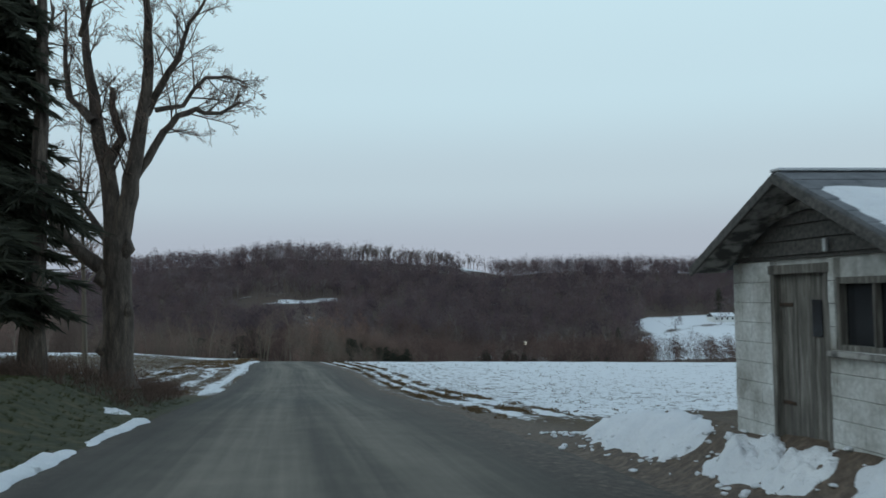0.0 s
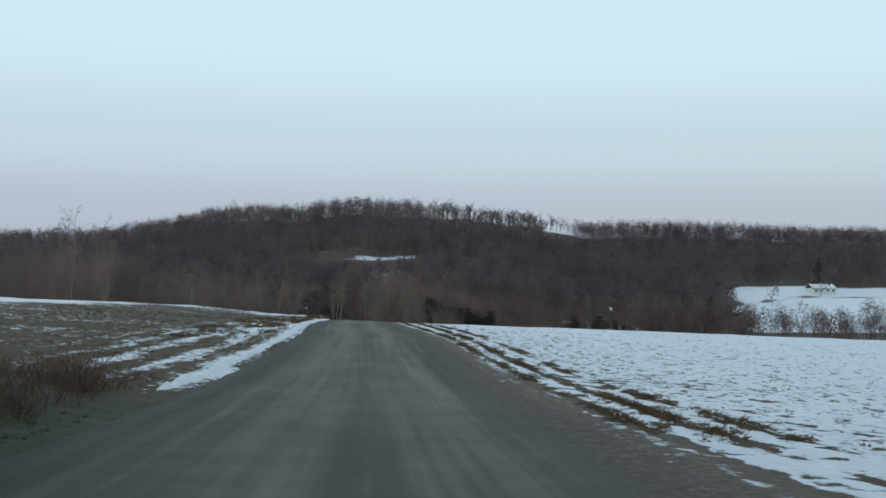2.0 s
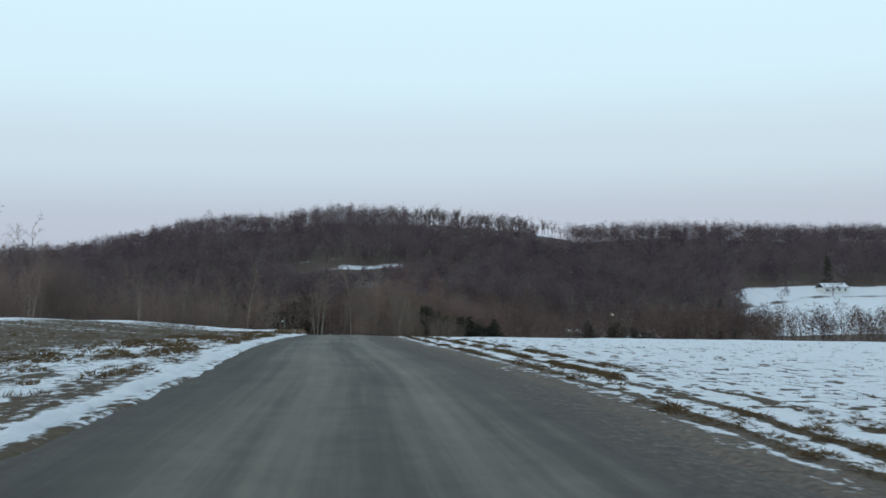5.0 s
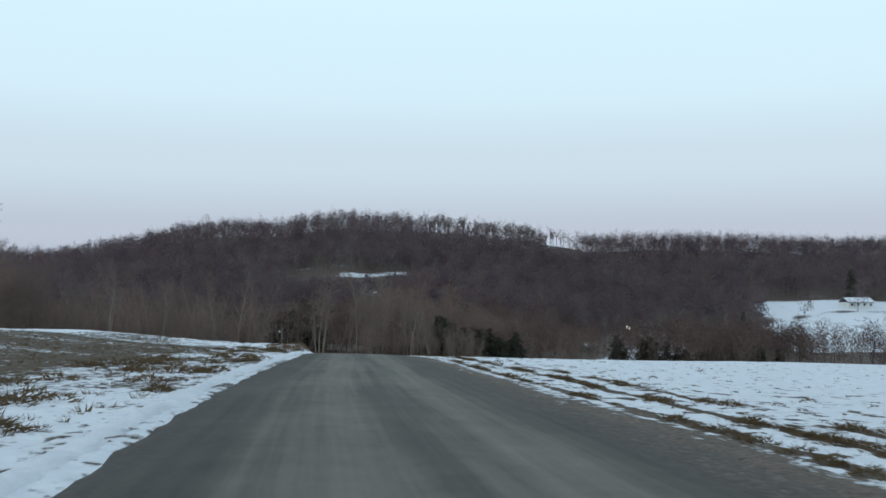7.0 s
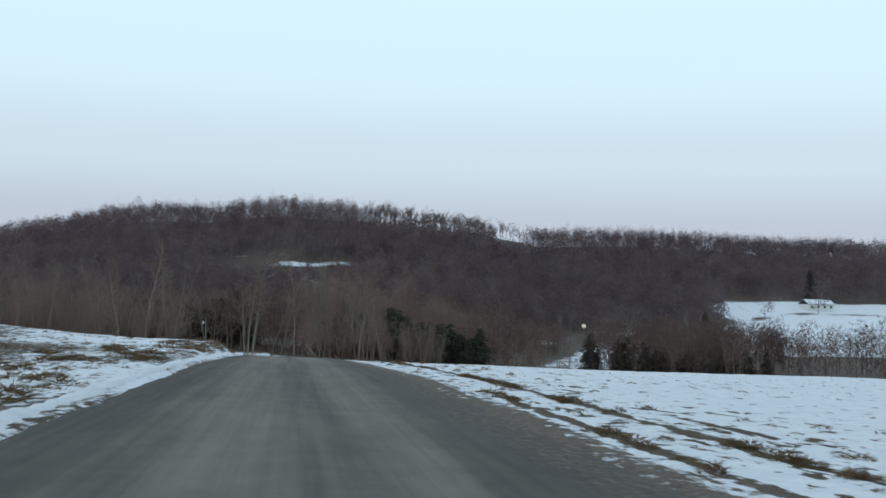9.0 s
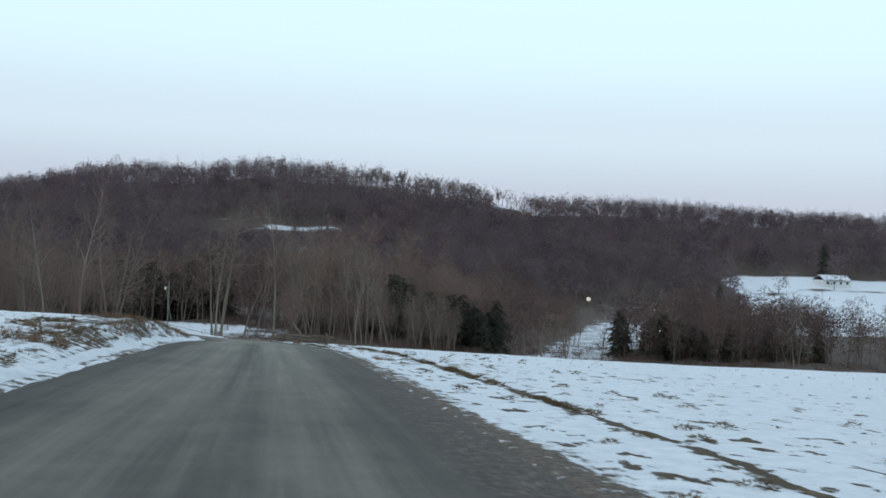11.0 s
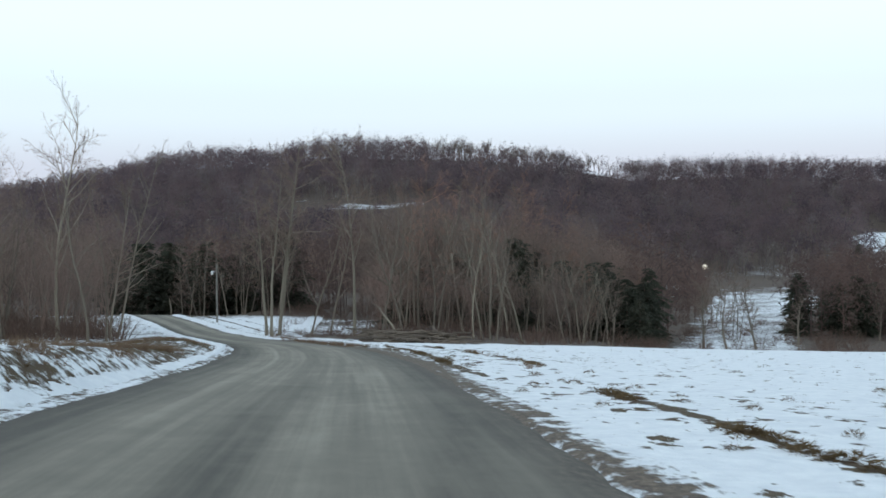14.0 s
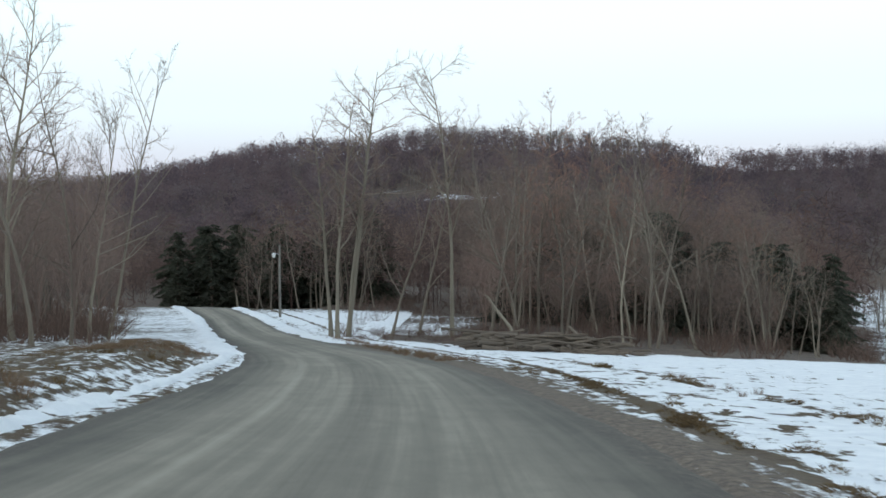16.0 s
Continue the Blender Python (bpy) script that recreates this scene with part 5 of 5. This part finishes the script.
    part("ridge_cap", box_bm(DEPTH + 0.72, 0.16, 0.03, (DEPTH / 2 - 0.02, 0, WALL_H + RISE + 0.09), 0.008), TIN, shed, "pale tin ridge cap")
    # snow on the slope that faces the camera
    us, ws = np.linspace(-0.26, DEPTH + 0.2, 30), np.linspace(0.24, 0.99, 16)
    U, W = np.meshgrid(us, ws)
    edge = 0.05 * waves(U, W * 0, 0.9, 15) * (W < 0.35)
    Y = -(W + edge) * (half + 0.25)
    rim = np.minimum(np.minimum((W - 0.24) / 0.08, (1.0 - W) / 0.06), np.minimum((U + 0.27) / 0.12, (DEPTH + 0.21 - U) / 0.1)).clip(0, 1)
    Z = WALL_H + RISE + Y * RISE / half + 0.075 + 0.055 * np.sqrt(rim) + 0.01 * waves(U, W * 2, 0.7, 17)
    i = np.arange(U.size).reshape(U.shape)
    quads = np.stack([i[:-1, :-1], i[:-1, 1:], i[1:, 1:], i[1:, :-1]], -1).reshape(-1, 4)
    part("roof_snow", raw_mesh("roof_snow", np.stack([U, Y, Z], -1).reshape(-1, 3).tolist(), quads.tolist(), SNOW, False), None, shed, "slab of snow lying on the roof")
    # door
    dw = door_y1 - door_y0
    door = part("door", box_bm(0.03, dw - 0.1, door_top + 0.25, (0.10, (door_y0 + door_y1) / 2, door_top / 2 - 0.15)), WOOD_GREY, shed, "weathered plank door")
    for k in range(6):
        w = (dw - 0.12) / 6
        part("plank", box_bm(0.022, w - 0.008, door_top + 0.2 - 0.03 * (k % 3), (0.072 + 0.004 * (k % 2), door_y0 + 0.06 + w * (k + 0.5), door_top / 2 - 0.13), 0.004), WOOD_GREY, door)
    part("pane", box_bm(0.01, 0.17, 0.34, (0.056, door_y0 + 0.30, 1.08)), DARK_GLASS, door)
    part("latch", box_bm(0.02, 0.03, 0.14, (0.052, door_y0 + 0.14, 0.82), 0.004), IRON, door)
    for z in (0.25, 1.2):
        part("hinge", box_bm(0.012, 0.24, 0.035, (0.056, door_y1 - 0.19, z), 0.003), IRON, door)
    for y in (door_y0 + 0.025, door_y1 - 0.025):
        part("door_jamb", box_bm(0.09, 0.07, door_top + 0.2, (0.035, y, door_top / 2 - 0.1), 0.006), WOOD_GREY, shed)
    part("door_head", box_bm(0.10, dw + 0.06, 0.09, (0.03, (door_y0 + door_y1) / 2, door_top - 0.02), 0.006), WOOD_GREY, shed)
    # window
    win = part("window", box_bm(0.012, win_y1 - win_y0 - 0.1, win_t - win_b - 0.1, (0.09, (win_y0 + win_y1) / 2, (win_b + win_t) / 2)), DARK_GLASS, shed, "dark dirty window")
    cy, cz = (win_y0 + win_y1) / 2, (win_b + win_t) / 2
    for y in (win_y0 + 0.03, win_y1 - 0.03, cy):
        part("window_frame", box_bm(0.07, 0.06 if y != cy else 0.025, win_t - win_b, (0.045, y, cz), 0.005), WOOD_GREY, win)
    for z in (win_b + 0.03, win_t - 0.03):
        part("window_frame", box_bm(0.07, win_y1 - win_y0, 0.06, (0.047, cy, z), 0.005), WOOD_GREY, win)
    part("window_sill", box_bm(0.14, win_y1 - win_y0 + 0.12, 0.05, (0.0, cy, win_b - 0.02), 0.008), WOOD_PEELED, win, "sill with a little snow")
    return shed


build_shed()

# ---- log pile ----
rngl = random.Random(31)
log_meshes = []
for i in range(6):
    s = Shoots()
    ln = rngl.uniform(2.0, 4.4)
    r = (0.10, 0.085, 0.07, 0.055, 0.045, 0.035)[i]
    pts = [Vector((-ln / 2 + ln * k / 4, rngl.uniform(-0.10, 0.10), rngl.uniform(-0.07, 0.07))) for k in range(5)]
    s.tube(pts, [r, r * 0.95, r * 0.9, r * 0.82, r * 0.7], 8)
    s.f.append(tuple(range(7, -1, -1)))
    s.f.append(tuple(len(s.v) - 8 + k for k in range(8)))
    log_meshes.append(s.mesh("log", LOG_WOOD))
for i in range(120):
    row = 0 if i < 46 else (1 if i < 80 else (2 if i < 104 else 3))
    x = 1.3 + 4.8 * rngl.random() ** (1 + 0.35 * row)
    y = 217.5 - 0.55 * x + rngl.uniform(-1.2, 1.2) * (1 - 0.3 * row)
    z = float(land(x, y)) + 0.07 + 0.17 * row + rngl.uniform(-0.03, 0.05)
    ob = new("log", log_meshes[i % 6])
    ob.matrix_world = pose(x, y, z, 0, rngl.gauss(0, 5), rngl.gauss(-20, 24))
    tagged(ob, "felled bare log lying in a loose pile", "log", "log pile")
snag2 = Shoots()
rngs = random.Random(9)
limb = [Vector((0, 0, -0.2)), Vector((-0.3, 0, 0.9)), Vector((-0.9, 0.1, 1.7)), Vector((-1.3, 0.1, 2.3))]
snag2.tube(limb, [0.10, 0.08, 0.05, 0.02], 6)
branch_out(rngs, snag2, snag2, limb, 0.9, 0.03, 0, (5, 4), 0.02, 0.4, 0.8)
leaning = part("fallen_limb", snag2.mesh("fallen_limb", BARK_PALE), None)
leaning.matrix_world = at_ground(2.6, 219)
tagged(leaning, "pale forked limb sticking up beside the log pile", "limb")

# ---- poles by the bend ----
pole = thing("utility_pole", at_ground(-13.6, 252), "weathered wooden pole with a small lamp", "pole")
s = Shoots()
s.tube([(0, 0, -0.5), (0, 0, 3), (0.03, 0, 5.6)], [0.10, 0.09, 0.075], 10)
part("post", s.mesh("post", POLE_WOOD), None, pole)
s = Shoots()
s.tube([(0, 0, 4.8), (-0.2, -0.1, 4.95), (-0.38, -0.2, 4.9)], [0.025, 0.025, 0.025], 6)
part("bracket", s.mesh("bracket", TIN), None, pole)
s = Shoots()
s.tube([(-0.38, -0.2, 4.98), (-0.38, -0.2, 4.88), (-0.38, -0.2, 4.62)], [0.06, 0.15, 0.11], 10)
part("lamp_head", s.mesh("lamp_head", WHITE_PAINT), None, pole, "white lamp head")
stump = Shoots()
stump.tube([(0, 0, -0.3), (0.05, 0, 1.6), (0.02, 0, 2.8), (-0.2, 0, 4.2)], [0.16, 0.14, 0.12, 0.05], 7)
stump_ob = part("dead_trunk", stump.mesh("dead_trunk", BARK_PALE), None)
stump_ob.matrix_world = at_ground(-24, 284)
tagged(stump_ob, "broken leaning dead trunk by the road bend", "tree")

# ---- yard lamp across the valley ----
glow, n, l, b = material("lamp_glow", 0.5)
b.inputs["Emission Color"].default_value = (1.0, 0.93, 0.72, 1)
b.inputs["Emission Strength"].default_value = 0.55
lamp_z = float(land(112.7, 474.9))
lamp = thing("yard_lamp", pose(112.7, 474.9, lamp_z), "lit round yard lamp on a tall post", "lamp")
s = Shoots()
s.tube([(0, 0, -1), (0, 0, max(-23.6 - lamp_z, 1.0))], [0.15, 0.12], 6)
part("post", s.mesh("post", POLE_WOOD), None, lamp)
gb = bmesh.new()
bmesh.ops.create_uvsphere(gb, u_segments=16, v_segments=10, radius=0.85)
bmesh.ops.translate(gb, vec=(0, 0, -23.4 - lamp_z), verts=gb.verts)
part("globe", gb, glow, lamp, "glowing warm white globe")


# ---- buildings in the distance ----
def farm_building(x, y, w, d, h, rise, turn, label, wall_mat, windows):
    z = float(land(x, y))
    ob = thing("farm_building", pose(x, y, z, 0, 0, turn), label, "house")
    part("wall", box_bm(w, d, h + 1.5, (0, 0, h / 2 - 0.75)), wall_mat, ob)
    for sgn in (-1, 1):
        ang = math.atan2(rise, d / 2)
        sl = math.hypot(d / 2 + 0.4, rise)
        roof = part("roof", box_bm(w + 0.8, sl, 0.16, (0, sgn * (d / 4 + 0.1), h + rise / 2), 0, None, Matrix.Rotation(-sgn * ang, 4, "X")), SHINGLE, ob)
        part("roof_snow", box_bm(w + 0.66, sl - 0.12, 0.14, (0, sgn * (d / 4 + 0.1), h + rise / 2 + 0.15), 0.03, None, Matrix.Rotation(-sgn * ang, 4, "X")), SNOW, roof, "snow lying on the roof")
    for k in range(windows):
        wx = -w / 2 + w * (k + 0.5) / windows
        win = part("window", box_bm(1.0, 0.08, 1.1, (wx, -d / 2 - 0.03, h * 0.55)), DARK_GLASS, ob)
        for dz in (-0.6, 0.6):
            part("window_frame", box_bm(1.2, 0.12, 0.1, (wx, -d / 2 - 0.05, h * 0.55 + dz), 0.01), WHITE_PAINT, win, "white window trim")
    return ob


farm_building(229, 508, 13, 7, 2.4, 1.9, 8, "long low pale farm building with a snowy roof on the hillside", WHITE_PAINT, 4)
farm_building(306, 524, 12, 8, 5.0, 3.0, -10, "pale two-storey farmhouse among bare trees", POLE_WOOD, 4)
farm_building(318, 527, 8, 6, 3.2, 2.0, -10, "small pale outbuilding beside the farmhouse", POLE_WOOD, 2)
farm_building(78, 400, 5, 4, 2.2, 0.8, 20, "small snow-roofed cabin in the valley woods", WOOD_GREY, 2)
